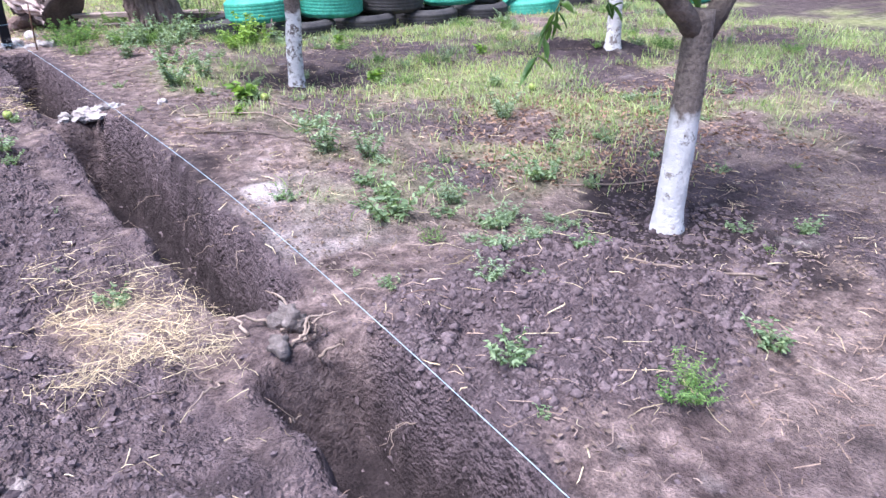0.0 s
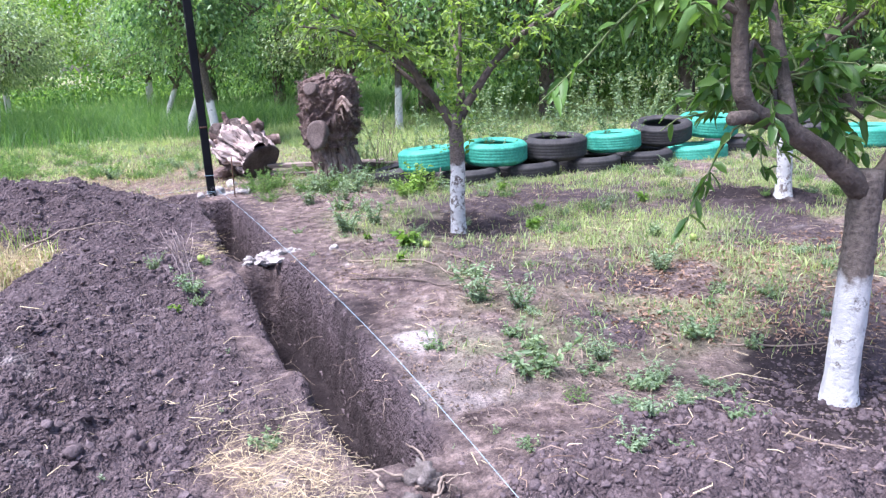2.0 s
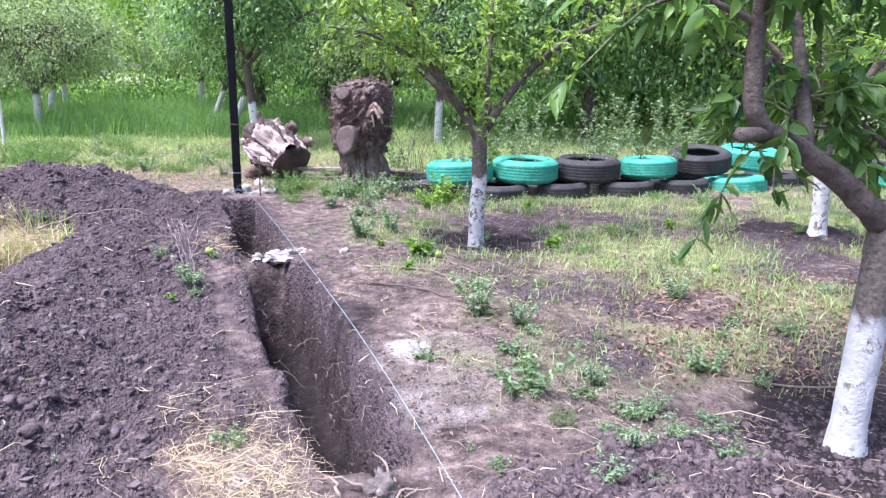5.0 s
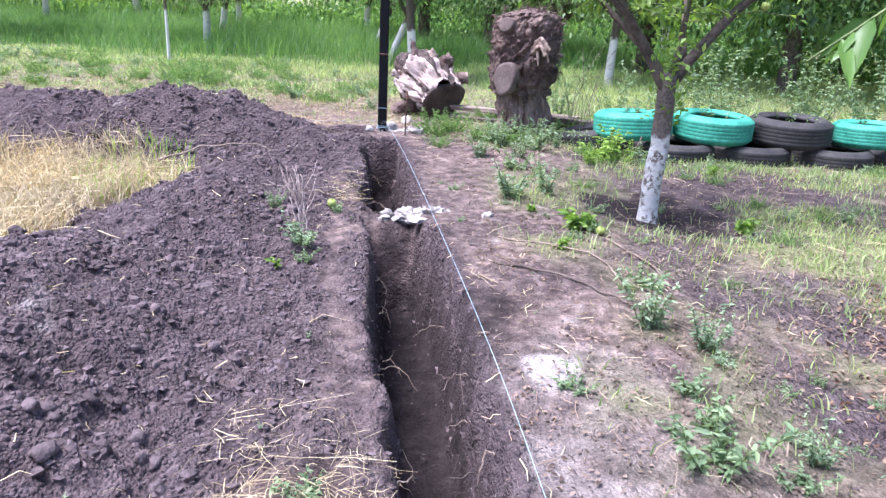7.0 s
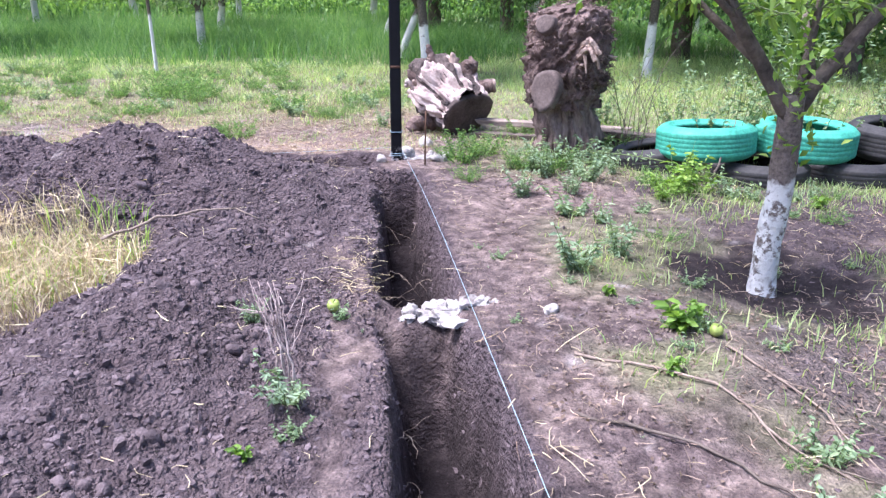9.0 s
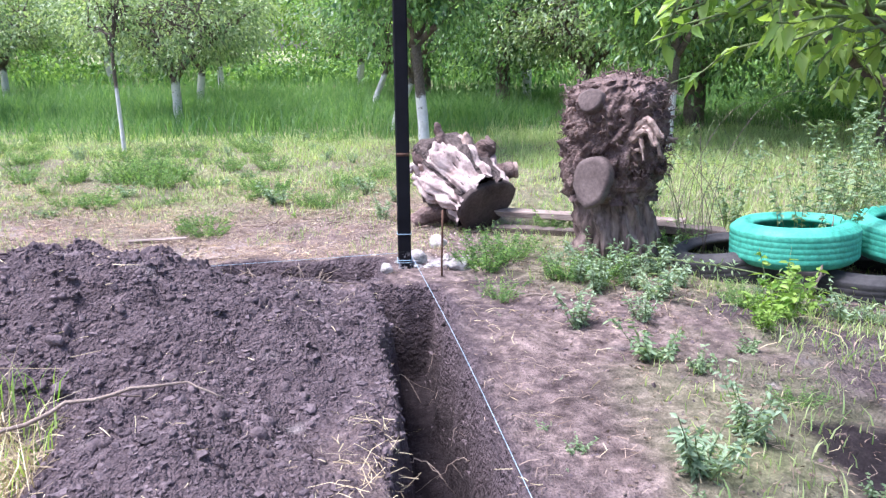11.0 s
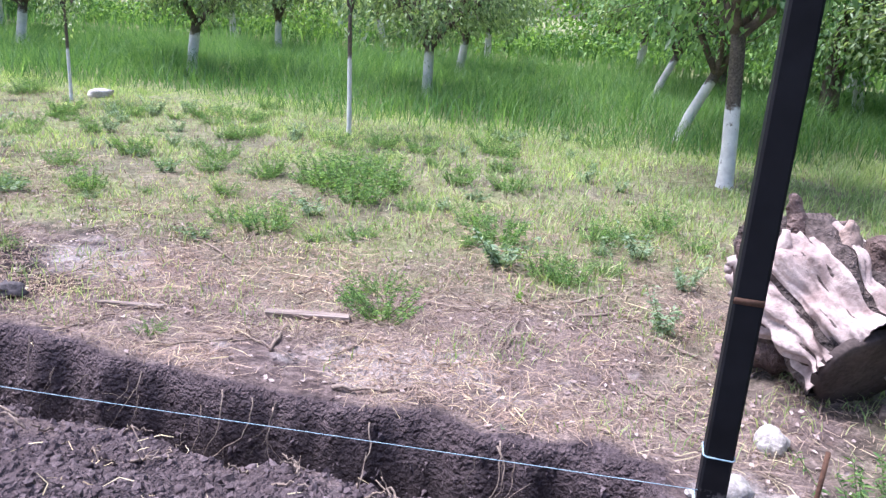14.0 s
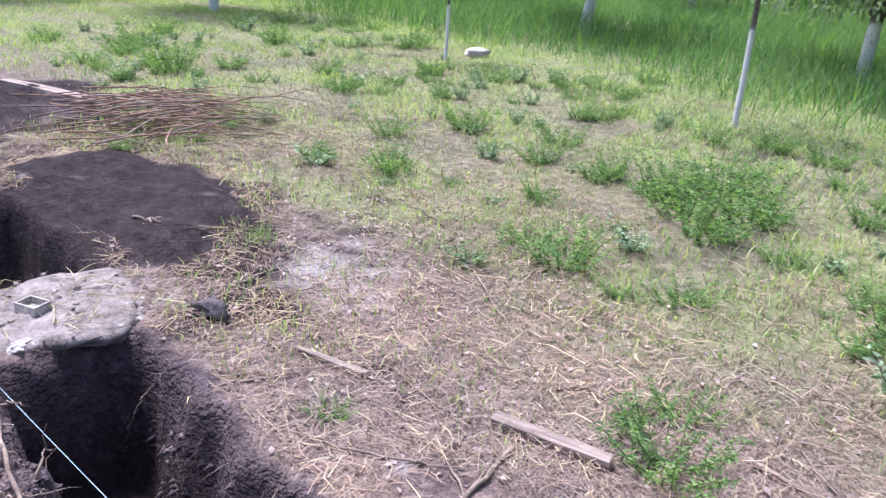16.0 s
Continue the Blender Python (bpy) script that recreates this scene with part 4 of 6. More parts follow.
tyre_at(4.98, -0.45, bot, True, -4, 0, "turquoise painted car tyre half sunk under the tyre wall")
tyre_at(5.65, -0.2, bot, False, 0, 0, "worn black car tyre half sunk under the tyre wall")
tyre_at(1.80, -0.10, 0.01, False, -3, 10, "worn black car tyre lying on the grass by the stump")


# ---- stumps ----
def lumpy(geo, rings, sides, amp, size, seed, ribs=0.0):
    """A trunk-like body: rings of (x, y, z, radius) with uneven bark."""
    v = []
    ang = np.linspace(0, 2 * np.pi, sides, endpoint=False)
    path = smooth_path(rings, 5)
    for cx, cy, cz, rr in path:
        for a in ang:
            p = Vector((cx + rr * math.cos(a), cy + rr * math.sin(a), cz))
            k = amp * (noise.noise(p / size + Vector((seed, 0, 0))) + 0.6 * noise.noise(p * 2.3 / size) + 0.4 * noise.noise(p * 5 / size))
            k += ribs * (0.5 - abs(math.sin(a * 7 + 3 * noise.noise(p * 3))) ** 0.5) + 0.4 * ribs * noise.noise(Vector((math.cos(a) * 7, math.sin(a) * 7, cz * 2.2))) + 0.22 * ribs * noise.noise(Vector((math.cos(a) * 19, math.sin(a) * 19, cz * 5)))
            v.append((cx + (rr + k) * math.cos(a), cy + (rr + k) * math.sin(a), cz))
    n = len(path)
    q = [(i * sides + j, i * sides + (j + 1) % sides, (i + 1) * sides + (j + 1) % sides, (i + 1) * sides + j) for i in range(n - 1) for j in range(sides)]
    f = quads(q)
    e = len(v)
    v.append(tuple(path[-1][:3] + np.array([0, 0, 0.03])))
    f = np.concatenate([f, np.array([(e, (n - 1) * sides + j, (n - 1) * sides + (j + 1) % sides) for j in range(sides)])])
    geo.add(v, f)
    return geo


def disc(geo, centre, normal, r, ry=None, thick=0.02, sides=28):
    """A sawn face: a slightly domed, uneven slice with rings."""
    nrm = Vector(normal).normalized()
    u = nrm.orthogonal().normalized() if abs(nrm.z) > 0.9 else Vector((0, 0, 1)).cross(nrm).normalized()
    w = nrm.cross(u)
    ry = ry or r
    rows = [(1.05, -thick), (1.03, -0.1 * thick), (0.99, 0.15 * thick), (0.8, 0.2 * thick), (0.6, 0.14 * thick), (0.4, 0.22 * thick), (0.2, 0.16 * thick), (0.02, 0.2 * thick)]
    v, q = [], []
    for k, d in rows:
        for j in range(sides):
            a = 2 * math.pi * j / sides
            wob = 1 + 0.07 * math.sin(2 * a + 1) + 0.05 * math.sin(3 * a) + 0.10 * noise.noise(Vector((math.cos(a) * 3, math.sin(a) * 3, r * 40)))
            v.append(Vector(centre) + u * (math.cos(a) * r * k * wob) + w * (math.sin(a) * ry * k * wob) + nrm * d)
    for i in range(len(rows) - 1):
        for j in range(sides):
            q.append((i * sides + j, i * sides + (j + 1) % sides, (i + 1) * sides + (j + 1) % sides, (i + 1) * sides + j))
    geo.add([tuple(p) for p in v], quads(q))
    return geo


sx, sy = 1.19, 0.08
sz = ground_z(sx, sy)
stump = thing("tree_stump", pose(sx, sy, sz), "uprooted muddy tree stump standing upside down with roots on top", "tree stump")
part("trunk", lumpy(Geo(), [(0.02, 0, -0.05, 0.25), (0.02, 0, 0.15, 0.225), (0.0, 0, 0.32, 0.215), (-0.03, 0, 0.42, 0.24)], 150, 0.03, 0.10, 1, 0.05), MAT_STUMP_RIB, stump, "ribbed brown bark")
part("root_crown", lumpy(Geo(), [(-0.02, 0, 0.36, 0.22), (-0.02, 0, 0.5, 0.255), (-0.01, 0.01, 0.65, 0.26), (0.0, 0, 0.8, 0.255), (0.0, 0, 0.93, 0.255), (0.02, 0, 1.0, 0.21), (0.02, 0, 1.03, 0.1)],
                         120, 0.065, 0.055, 4), MAT_STUMP, stump, "mud-caked root crown")
part("cut_face", disc(Geo(), (-0.2, -0.27, 0.50), (-0.62, -0.75, 0.12), 0.095, 0.14, 0.05), MAT_WOOD_CUT, stump, "grey sawn limb face")
part("cut_face", disc(Geo(), (-0.21, -0.22, 0.92), (-0.6, -0.75, 0.3), 0.06, 0.065, 0.05), MAT_WOOD_CUT, stump, "grey sawn limb face")


def bare_side(a, zz):
    """True where the sawn limb faces leave no room for roots."""
    turn = abs((a + 2.2 + math.pi) % (2 * math.pi) - math.pi)
    return turn < 0.62 and (zz < 0.70 or 0.82 < zz < 1.04)


for k in range(190):
    a, zz = rng.uniform(0, 2 * np.pi), rng.uniform(0.52, 1.03)
    if bare_side(a, zz):
        continue
    r0 = 0.25 if zz < 0.95 else rng.uniform(0.02, 0.24)
    p = np.array([math.cos(a) * r0, math.sin(a) * r0, zz])
    d = np.array([math.cos(a), math.sin(a), rng.uniform(-0.4, 0.8)]) * 0.45 + rng.normal(0, 0.55, 3)
    pts, L = [p], rng.uniform(0.014, 0.034)
    for i in range(4):
        d = d + rng.normal(0, 0.95, 3)
        d /= np.linalg.norm(d)
        p = p + d * L
        pts.append(p)
    pp = smooth_path(pts, 3)
    r1 = rng.uniform(0.006, 0.02)
    part("root", tube(Geo(), pp, np.linspace(r1, r1 * 0.3, len(pp)), 7, 0.2), MAT_ROOT if rng.random() < 0.3 else MAT_STUMP, stump)
fine = Geo()
for k in range(900):
    a, zz = rng.uniform(0, 2 * np.pi), rng.uniform(0.5, 1.06)
    if bare_side(a, zz):
        continue
    r0 = 0.27 if zz < 0.97 else rng.uniform(0.0, 0.26)
    p = np.array([math.cos(a) * r0, math.sin(a) * r0, zz])
    d = np.array([math.cos(a), math.sin(a), 0.3]) * 0.6 + rng.normal(0, 0.5, 3)
    pts = [p]
    for i in range(5):
        d = d + rng.normal(0, 0.8, 3) + np.array([0, 0, -0.15])
        d /= np.linalg.norm(d)
        p = p + d * 0.018
        pts.append(p)
    tube(fine, pts, np.linspace(rng.uniform(0.002, 0.0045), 0.0012, 6), 4)
tagged(part("root_mat", fine, MAT_STUMP, stump, "thin tangled dry rootlets"), kind="stuff")
torn = Geo()
for k in range(9):
    o = rng.normal(0, 0.018, 3)
    pts = smooth_path([np.array((0.02, -0.22, 0.72)) + o, np.array((0.06, -0.32, 0.79)) + o * 1.3, np.array((0.10, -0.36, 0.75 - 0.01 * k)) + o * 1.6 + rng.normal(0, 0.012, 3)], 4)
    tube(torn, pts, np.linspace(0.024, rng.uniform(0.003, 0.012), len(pts)), 6, 0.25)
part("torn_root", torn, MAT_ROOT, stump, "pale torn root", smooth=False)

s2 = thing("tree_stump", pose(0.42, 1.05, ground_z(0.42, 1.05)), "grubbed out stump lying with pale split wood and a sawn end", "tree stump")
axis_a, axis_b = np.array([-0.10, 0.16, 0.36]), np.array([0.13, -0.20, 0.17])
axis = (axis_b - axis_a) / np.linalg.norm(axis_b - axis_a)
side_u = np.cross(axis, [0, 0, 1.0])
side_u /= np.linalg.norm(side_u)
side_w = np.cross(side_u, axis)


def log_shell(a0, a1, lift, rows=16, cols=40, closed=True, amp=0.05):
    """The log's skin between two angles round its axis, uneven and fissured."""
    v = []
    for i in range(rows):
        u = i / (rows - 1)
        c0 = axis_a + (axis_b - axis_a) * u
        rr = np.interp(u, [0, 0.2, 0.5, 1.0], [0.235, 0.275, 0.235, 0.195]) + lift
        for j in range(cols):
            a = a0 + (a1 - a0) * j / (cols if closed else cols - 1)
            p = Vector((u * 3, math.cos(a) * 1.6, math.sin(a) * 1.6))
            k = amp * (noise.noise(p * 1.5) + 0.9 * noise.noise(Vector((u * 2.5, math.cos(a) * 6, math.sin(a) * 6))) + 0.3 * noise.noise(Vector((u * 9, math.cos(a) * 14, math.sin(a) * 14)))) * (1 - 0.4 * u)
            v.append(c0 + (rr + k) * (math.cos(a) * side_u + math.sin(a) * side_w))
    w = cols if closed else cols - 1
    q = [(i * cols + j, i * cols + (j + 1) % cols, (i + 1) * cols + (j + 1) % cols, (i + 1) * cols + j) for i in range(rows - 1) for j in range(w)]
    return v, quads(q)


body = Geo().add(*log_shell(0, 2 * np.pi, 0.0, 26, 72, True, 0.075))
end_v, end_f = ball(*axis_a, 0.22, 0.2, 0.24, 31, 0.6, 3)
body.add(end_v, end_f)
part("trunk", body, MAT_STUMP_OLD, s2, "dark fissured bark")
for a0, a1 in ((-0.5, 0.35), (0.45, 1.25), (1.4, 1.75), (2.1, 2.5)):
    part("split_wood", Geo().add(*log_shell(a0, a1, 0.007, 26, 30, False, 0.075)), MAT_WOOD_PALE, s2, "pale barkless split wood")
for k in range(9):
    a = rng.uniform(0, 2 * np.pi)
    p0 = axis_a + 0.17 * (math.cos(a) * side_u + math.sin(a) * side_w)
    d = -axis * 0.5 + 0.7 * (math.cos(a) * side_u + math.sin(a) * side_w) + np.array([0, 0, 0.5])
    pp = smooth_path([p0, p0 + d * 0.09 + rng.normal(0, 0.02, 3), p0 + d * rng.uniform(0.10, 0.16) + rng.normal(0, 0.02, 3)], 3)
    part("root", tube(Geo(), pp, np.linspace(rng.uniform(0.04, 0.06), 0.016, len(pp)), 8, 0.15), MAT_STUMP if k % 3 else MAT_WOOD_PALE, s2)
part("sawn_end", disc(Geo(), axis_b + axis * 0.01, axis, 0.2, 0.2, 0.03), MAT_SAWN_DARK, s2, "dark sawn end")
for pts, r0, mat in (([(-0.16, 0.0, 0.35), (-0.19, -0.02, 0.5), (-0.2, -0.02, 0.58)], 0.075, MAT_WOOD_PALE), ([(0.02, 0.02, 0.4), (0.02, 0.0, 0.54), (0.01, 0.0, 0.64)], 0.08, MAT_ROOT),
                     ([(0.1, 0.05, 0.4), (0.16, 0.05, 0.52), (0.19, 0.03, 0.56)], 0.07, MAT_STUMP), ([(0.1, 0.0, 0.3), (0.24, 0.0, 0.36), (0.36, -0.01, 0.38)], 0.065, MAT_STUMP),
                     ([(-0.1, 0.05, 0.3), (-0.26, 0.03, 0.38), (-0.31, 0.0, 0.42)], 0.05, MAT_ROOT), ([(-0.12, -0.02, 0.1), (-0.27, -0.02, 0.08), (-0.34, -0.02, 0.02)], 0.07, MAT_STUMP)):
    pp = smooth_path(pts, 4)
    part("root", tube(Geo(), pp, np.linspace(r0, r0 * 0.15 if mat is not MAT_STUMP else r0 * 0.75, len(pp)), 10, 0.2), mat, s2)
part("cut_face", disc(Geo(), (0.365, -0.01, 0.381), (1, -0.05, 0.1), 0.055, 0.055, 0.02), MAT_ROOT, s2, "pinkish sawn root end")


# ---- planks, stones, concrete ----
def plank(p, q, w, t, seed, label, mat=MAT_PLANK):
    p, q = Vector(p), Vector(q)
    L = (q - p).length
    bm = bmesh.new()
    bmesh.ops.create_cube(bm, size=1.0)
    bmesh.ops.scale(bm, verts=bm.verts, vec=(L, w, t))
    bmesh.ops.subdivide_edges(bm, edges=[e for e in bm.edges if abs((e.verts[0].co - e.verts[1].co).x) > L * 0.9], cuts=9)
    for v in bm.verts:
        v.co.y += 0.12 * w * noise.noise(Vector((v.co.x * 4, seed, v.co.z * 9)))
        v.co.z += 0.15 * t * noise.noise(Vector((v.co.x * 5, seed + 3, v.co.y * 9)))
        v.co.x += 0.03 * noise.noise(Vector((v.co.y * 30, seed, v.co.z * 30)))
    bmesh.ops.bevel(bm, geom=bm.edges[:], offset=t * 0.1, segments=1, affect='EDGES')
    me = bpy.data.meshes.new("plank")
    bm.to_mesh(me)
    bm.free()
    me.materials.append(mat)
    ob = new("plank", me)
    ob.matrix_basis = Matrix.Translation((p + q) / 2) @ (q - p).to_track_quat('X', 'Z').to_matrix().to_4x4()
    return tagged(ob, label, "plank", "weathered planks")


plank((0.64, 0.93, 0.10), (1.78, 0.52, 0.09), 0.12, 0.04, 1, "weathered grey plank lying behind the stumps")
# Added dark board that stands in for the shadow beneath the grey plank.
plank((0.60, 0.80, 0.015), (1.72, 0.40, 0.015), 0.09, 0.045, 2, "dark strip added for the shade under the grey plank", MAT_TWIG_DARK)
plank((1.40, 0.50, 0.10), (1.95, 0.30, 0.07), 0.13, 0.05, 3, "dark rotten board lying against the stump", MAT_TWIG_DARK)
plank((-1.80, 0.83, ground_z(-1.8, 0.83) + 0.02), (-1.46, 0.95, ground_z(-1.46, 0.95) + 0.02), 0.045, 0.032, 4, "short weathered board lying in the straw")
plank((-2.45, 0.57, ground_z(-2.45, .57) + 0.012), (-2.2, 0.66, ground_z(-2.2, .66) + 0.012), 0.025, 0.02, 5, "short grey stick of wood in the straw")
plank((-6.9, 0.95, ground_z(-6.9, .95) + 0.04), (-6.1, 1.3, ground_z(-6.1, 1.3) + 0.04), 0.1, 0.03, 7, "pale weathered board lying on dark soil")


def stone(x, y, sxx, syy, szz, seed, mat, label, sink=0.25, name="stone", z=None, rough=0.3):
    zz = ground_z(x, y) if z is None else z
    v, f = ball(0, 0, 0, sxx, syy, szz, seed, rough, 3)
    return solo(name, Geo().add(v, f), mat, pose(x, y, zz + szz * (1 - 2 * sink), 0, 0, seed * 37), label, name.replace("_", " "))


stone(0.31, -0.02, 0.075, 0.055, 0.04, 1, MAT_STONE, "pale grey stone beside the black post", rough=0.6)
stone(0.21, 0.45, 0.06, 0.05, 0.05, 2, MAT_STONE, "pale stone lying near the stump")
stone(0.07, 0.10, 0.055, 0.05, 0.05, 3, MAT_STONE, "pale mortar lump at the foot of the post")
stone(-0.10, -0.16, 0.035, 0.03, 0.035, 4, MAT_STONE, "small white block at the trench corner")
stone(-2.82, 0.45, 0.065, 0.04, 0.04, 5, MAT_STONE_DARK, "dark wedge-shaped stone on the straw", 0.15, rough=0.9)
stone(0.64, -2.68, 0.035, 0.025, 0.02, 6, MAT_STONE, "small pale pebble beside the trench")
stone(-6.85, 5.9, 0.16, 0.12, 0.07, 7, MAT_STONE, "pale rock in the grass by a sapling")
stone(0.40, -5.38, 0.055, 0.04, 0.05, 8, MAT_SLAB, "broken grey stone on the earth bridge over the trench", 0.2, rough=0.9)
stone(0.33, -5.5, 0.035, 0.03, 0.03, 9, MAT_SLAB, "small broken stone on the earth bridge", rough=0.9)
stone(-0.55, -5.9, 0.06, 0.05, 0.04, 10, MAT_STONE, "pale round stone on dark soil")
stone(-0.62, -6.2, 0.03, 0.03, 0.02, 11, MAT_STONE, "small pale stone on dark soil")

lump = thing("concrete_lump", pose(0.22, -2.62, -0.07), "broken whitish mortar lump bridging the trench", "concrete")
for k, (u, v0, a, b, c) in enumerate(((-0.10, -0.02, 0.06, 0.05, 0.03), (-0.03, 0.0, 0.075, 0.06, 0.04), (0.05, 0.01, 0.06, 0.055, 0.045), (0.13, 0.045, 0.065, 0.045, 0.035), (0.19, 0.07, 0.04, 0.035, 0.025), (0.02, -0.05, 0.07, 0.035, 0.025))):
    v, f = ball(0.02 + u, v0, 0.045, a, b, c, k + 140, 0.75, 4)
    v = [(x + 0.012 * noise.noise(Vector((x * 50, y * 50, z * 50))), y, z + 0.012 * noise.noise(Vector((x * 45, y * 45, 5)))) for x, y, z in v]
    part("block", Geo().add(v, f), MAT_CONCRETE, lump, smooth=False)
for k in range(22):
    u = rng.uniform(-1, 1)
    s = rng.uniform(0.01, 0.032) * (1.3 - abs(u))
    v, f = ball(0.03 + 0.19 * u, 0.06 * u + rng.normal(0, 0.045), 0.055 + rng.uniform(-0.015, 0.015), s * rng.uniform(0.8, 1.5), s, s * 0.6, k + 20, 0.7, 2)
    part("chunk", Geo().add(v, f), MAT_CONCRETE, lump, smooth=False)

mortar = thing("mortar_crumbs", pose(0.1, 0.05, ground_z(0.1, 0.05)), "whitish broken mortar heaped at the foot of the post", "mortar")
for k in range(14):
    s = rng.uniform(0.012, 0.032)
    v, f = ball(rng.normal(0.0, 0.07), rng.normal(0, 0.05), s * 0.2, s * rng.uniform(0.8, 1.4), s, s * 0.6, k + 60, 0.7, 2)
    part("chunk", Geo().add(v, f), MAT_STONE, mortar, smooth=False)

slab = Geo()
ang = np.linspace(0, 2 * np.pi, 40, endpoint=False)
v = []
for k, (rr, zz) in enumerate(((0.98, -0.03), (1.03, -0.012), (1.0, 0.004), (0.9, 0.012), (0.6, 0.016), (0.3, 0.015))):
    for a in ang:
        w = 1 + 0.10 * math.sin(3 * a + 1) + 0.07 * math.sin(7 * a) + 0.03 * rng.normal()
        v.append((rr * w * 0.27 * math.cos(a), rr * w * 0.36 * math.sin(a), zz + 0.006 * rng.normal()))
q = [(i * 40 + j, i * 40 + (j + 1) % 40, (i + 1) * 40 + (j + 1) % 40, (i + 1) * 40 + j) for i in range(5) for j in range(40)]
slab.add(v, quads(q))
slab.add([v[200 + j] for j in range(40)] + [(0, 0, 0.016)], [(40, j, (j + 1) % 40) for j in range(40)])
slab_ob = thing("concrete_slab", pose(-3.14, 0.04, 0.015), "broken old concrete slab bridging the cross trench", "concrete slab")
part("slab", slab, MAT_SLAB_TOP, slab_ob)
for k in range(80):
    a = rng.uniform(-1.9, 1.4) if k % 2 else rng.uniform(0, 6.28)
    s = rng.uniform(0.008, 0.026) if k % 2 else rng.uniform(0.005, 0.013)
    far_out = rng.uniform(0.86, 1.06) if k % 2 else rng.uniform(0.2, 1.0)
    v, f = ball(0.27 * far_out * math.cos(a), 0.35 * far_out * math.sin(a), rng.uniform(-0.03, 0.008) if k % 2 else 0.016, s * rng.uniform(0.8, 1.5), s, s * 0.55, k + 90, 0.7, 2)
    part("chunk", Geo().add(v, f), MAT_CONCRETE if k % 2 else MAT_SLAB_TOP, slab_ob, smooth=False)
on_slab = Geo()
for k in range(90):
    a, r0 = rng.uniform(0, 2 * np.pi), rng.uniform(0.0, 1.0) ** 0.5
    p = np.array([-3.14 + 0.25 * r0 * math.cos(a), 0.04 + 0.33 * r0 * math.sin(a), 0.036 + rng.uniform(0, 0.012)])
    a, L = rng.uniform(0, np.pi), rng.uniform(0.03, 0.12)
    tube(on_slab, bend(p, p + np.array([L * math.cos(a), L * math.sin(a), 0.004]), 4, 0.006, 0.004), np.linspace(0.002, 0.001, 4), 4)
solo("straw_litter", on_slab, MAT_STRAW_PALE, pose(0, 0, 0), "pale straw and twigs lying on the concrete slab", "straw", kind="stuff")
tray = thing("small_tray", pose(-3.13, -0.02, 0.03, 0, 0, 25), "small pale open box lying on the concrete", "box")
part("base", box(Geo(), -0.042, 0.042, -0.03, 0.03, 0, 0.006), MAT_STONE, tray, smooth=False)
for a in ((-0.045, 0.045, -0.034, -0.028, 0, 0.032), (-0.045, 0.045, 0.028, 0.034, 0, 0.032), (-0.046, -0.040, -0.0275, 0.0275, 0, 0.031), (0.040, 0.046, -0.0275, 0.0275, 0, 0.031)):
    part("side", box(Geo(), *a), MAT_STONE, tray, smooth=False)


# ---- sticks and roots ----
def stick(pts, r, mat=MAT_TWIG, label="dry bare stick lying on the ground", lift=0.008, forks=0):
    p = [(x, y, (ground_z(x, y) if len(rest) == 0 else rest[0]) + lift) for x, y, *rest in pts]
    pp = smooth_path(p, 5)
    pp[1:-1] += rng.normal(0, 0.004, (len(pp) - 2, 3))
    g = tube(Geo(), pp, np.linspace(r, r * 0.4, len(pp)), 6, 0.1)
    for k in range(forks):
        i = rng.integers(2, len(pp) - 2)
        d = (pp[i + 1] - pp[i]) * 3 + rng.normal(0, 0.05, 3)
        tube(g, bend(pp[i], pp[i] + d, 4, 0, 0.005), np.linspace(r * 0.5, r * 0.2, 4), 5)
    return solo("stick", g, mat, pose(0, 0, 0), label, "stick", "fallen sticks")


stick([(0.66, -3.02), (1.05, -3.24), (1.16, -3.6), (1.45, -3.85)], 0.006, MAT_TWIG, "long thin pruned branch lying beside the trench", forks=3)
stick([(0.59, -3.40), (0.88, -3.55), (1.08, -3.79), (1.3, -3.95)], 0.006, MAT_TWIG_DARK, "long dark pruned branch lying beside the trench", forks=2)
stick([(1.2, -2.95), (1.3, -3.3), (1.35, -3.8)], 0.005, MAT_TWIG, forks=2)
stick([(-1.2, -2.16, 0.12), (-0.92, -2.05, 0.19), (-0.7, -1.97, 0.20), (-0.56, -1.98, 0.15)], 0.007, MAT_TWIG, "pale bent stick lying across the spoil heap", forks=1)
stick([(1.75, -4.6), (2.05, -4.85), (2.5, -5.0)], 0.007, MAT_TWIG)
stick([(1.9, -5.9), (1.6, -5.75), (1.45, -5.5)], 0.006, MAT_TWIG)
for k in range(26):
    x0, y0 = rng.uniform(-4.2, 0.0), rng.uniform(0.25, 1.9)
    a, L = rng.uniform(0, np.pi), rng.uniform(0.12, 0.45)
    stick([(x0, y0), (x0 + L * 0.5 * math.cos(a), y0 + L * 0.5 * math.sin(a) + rng.normal(0, 0.02)), (x0 + L * math.cos(a), y0 + L * math.sin(a))], rng.uniform(0.003, 0.009),
          MAT_TWIG if rng.random() < 0.75 else MAT_TWIG_DARK, forks=int(rng.integers(0, 2)))
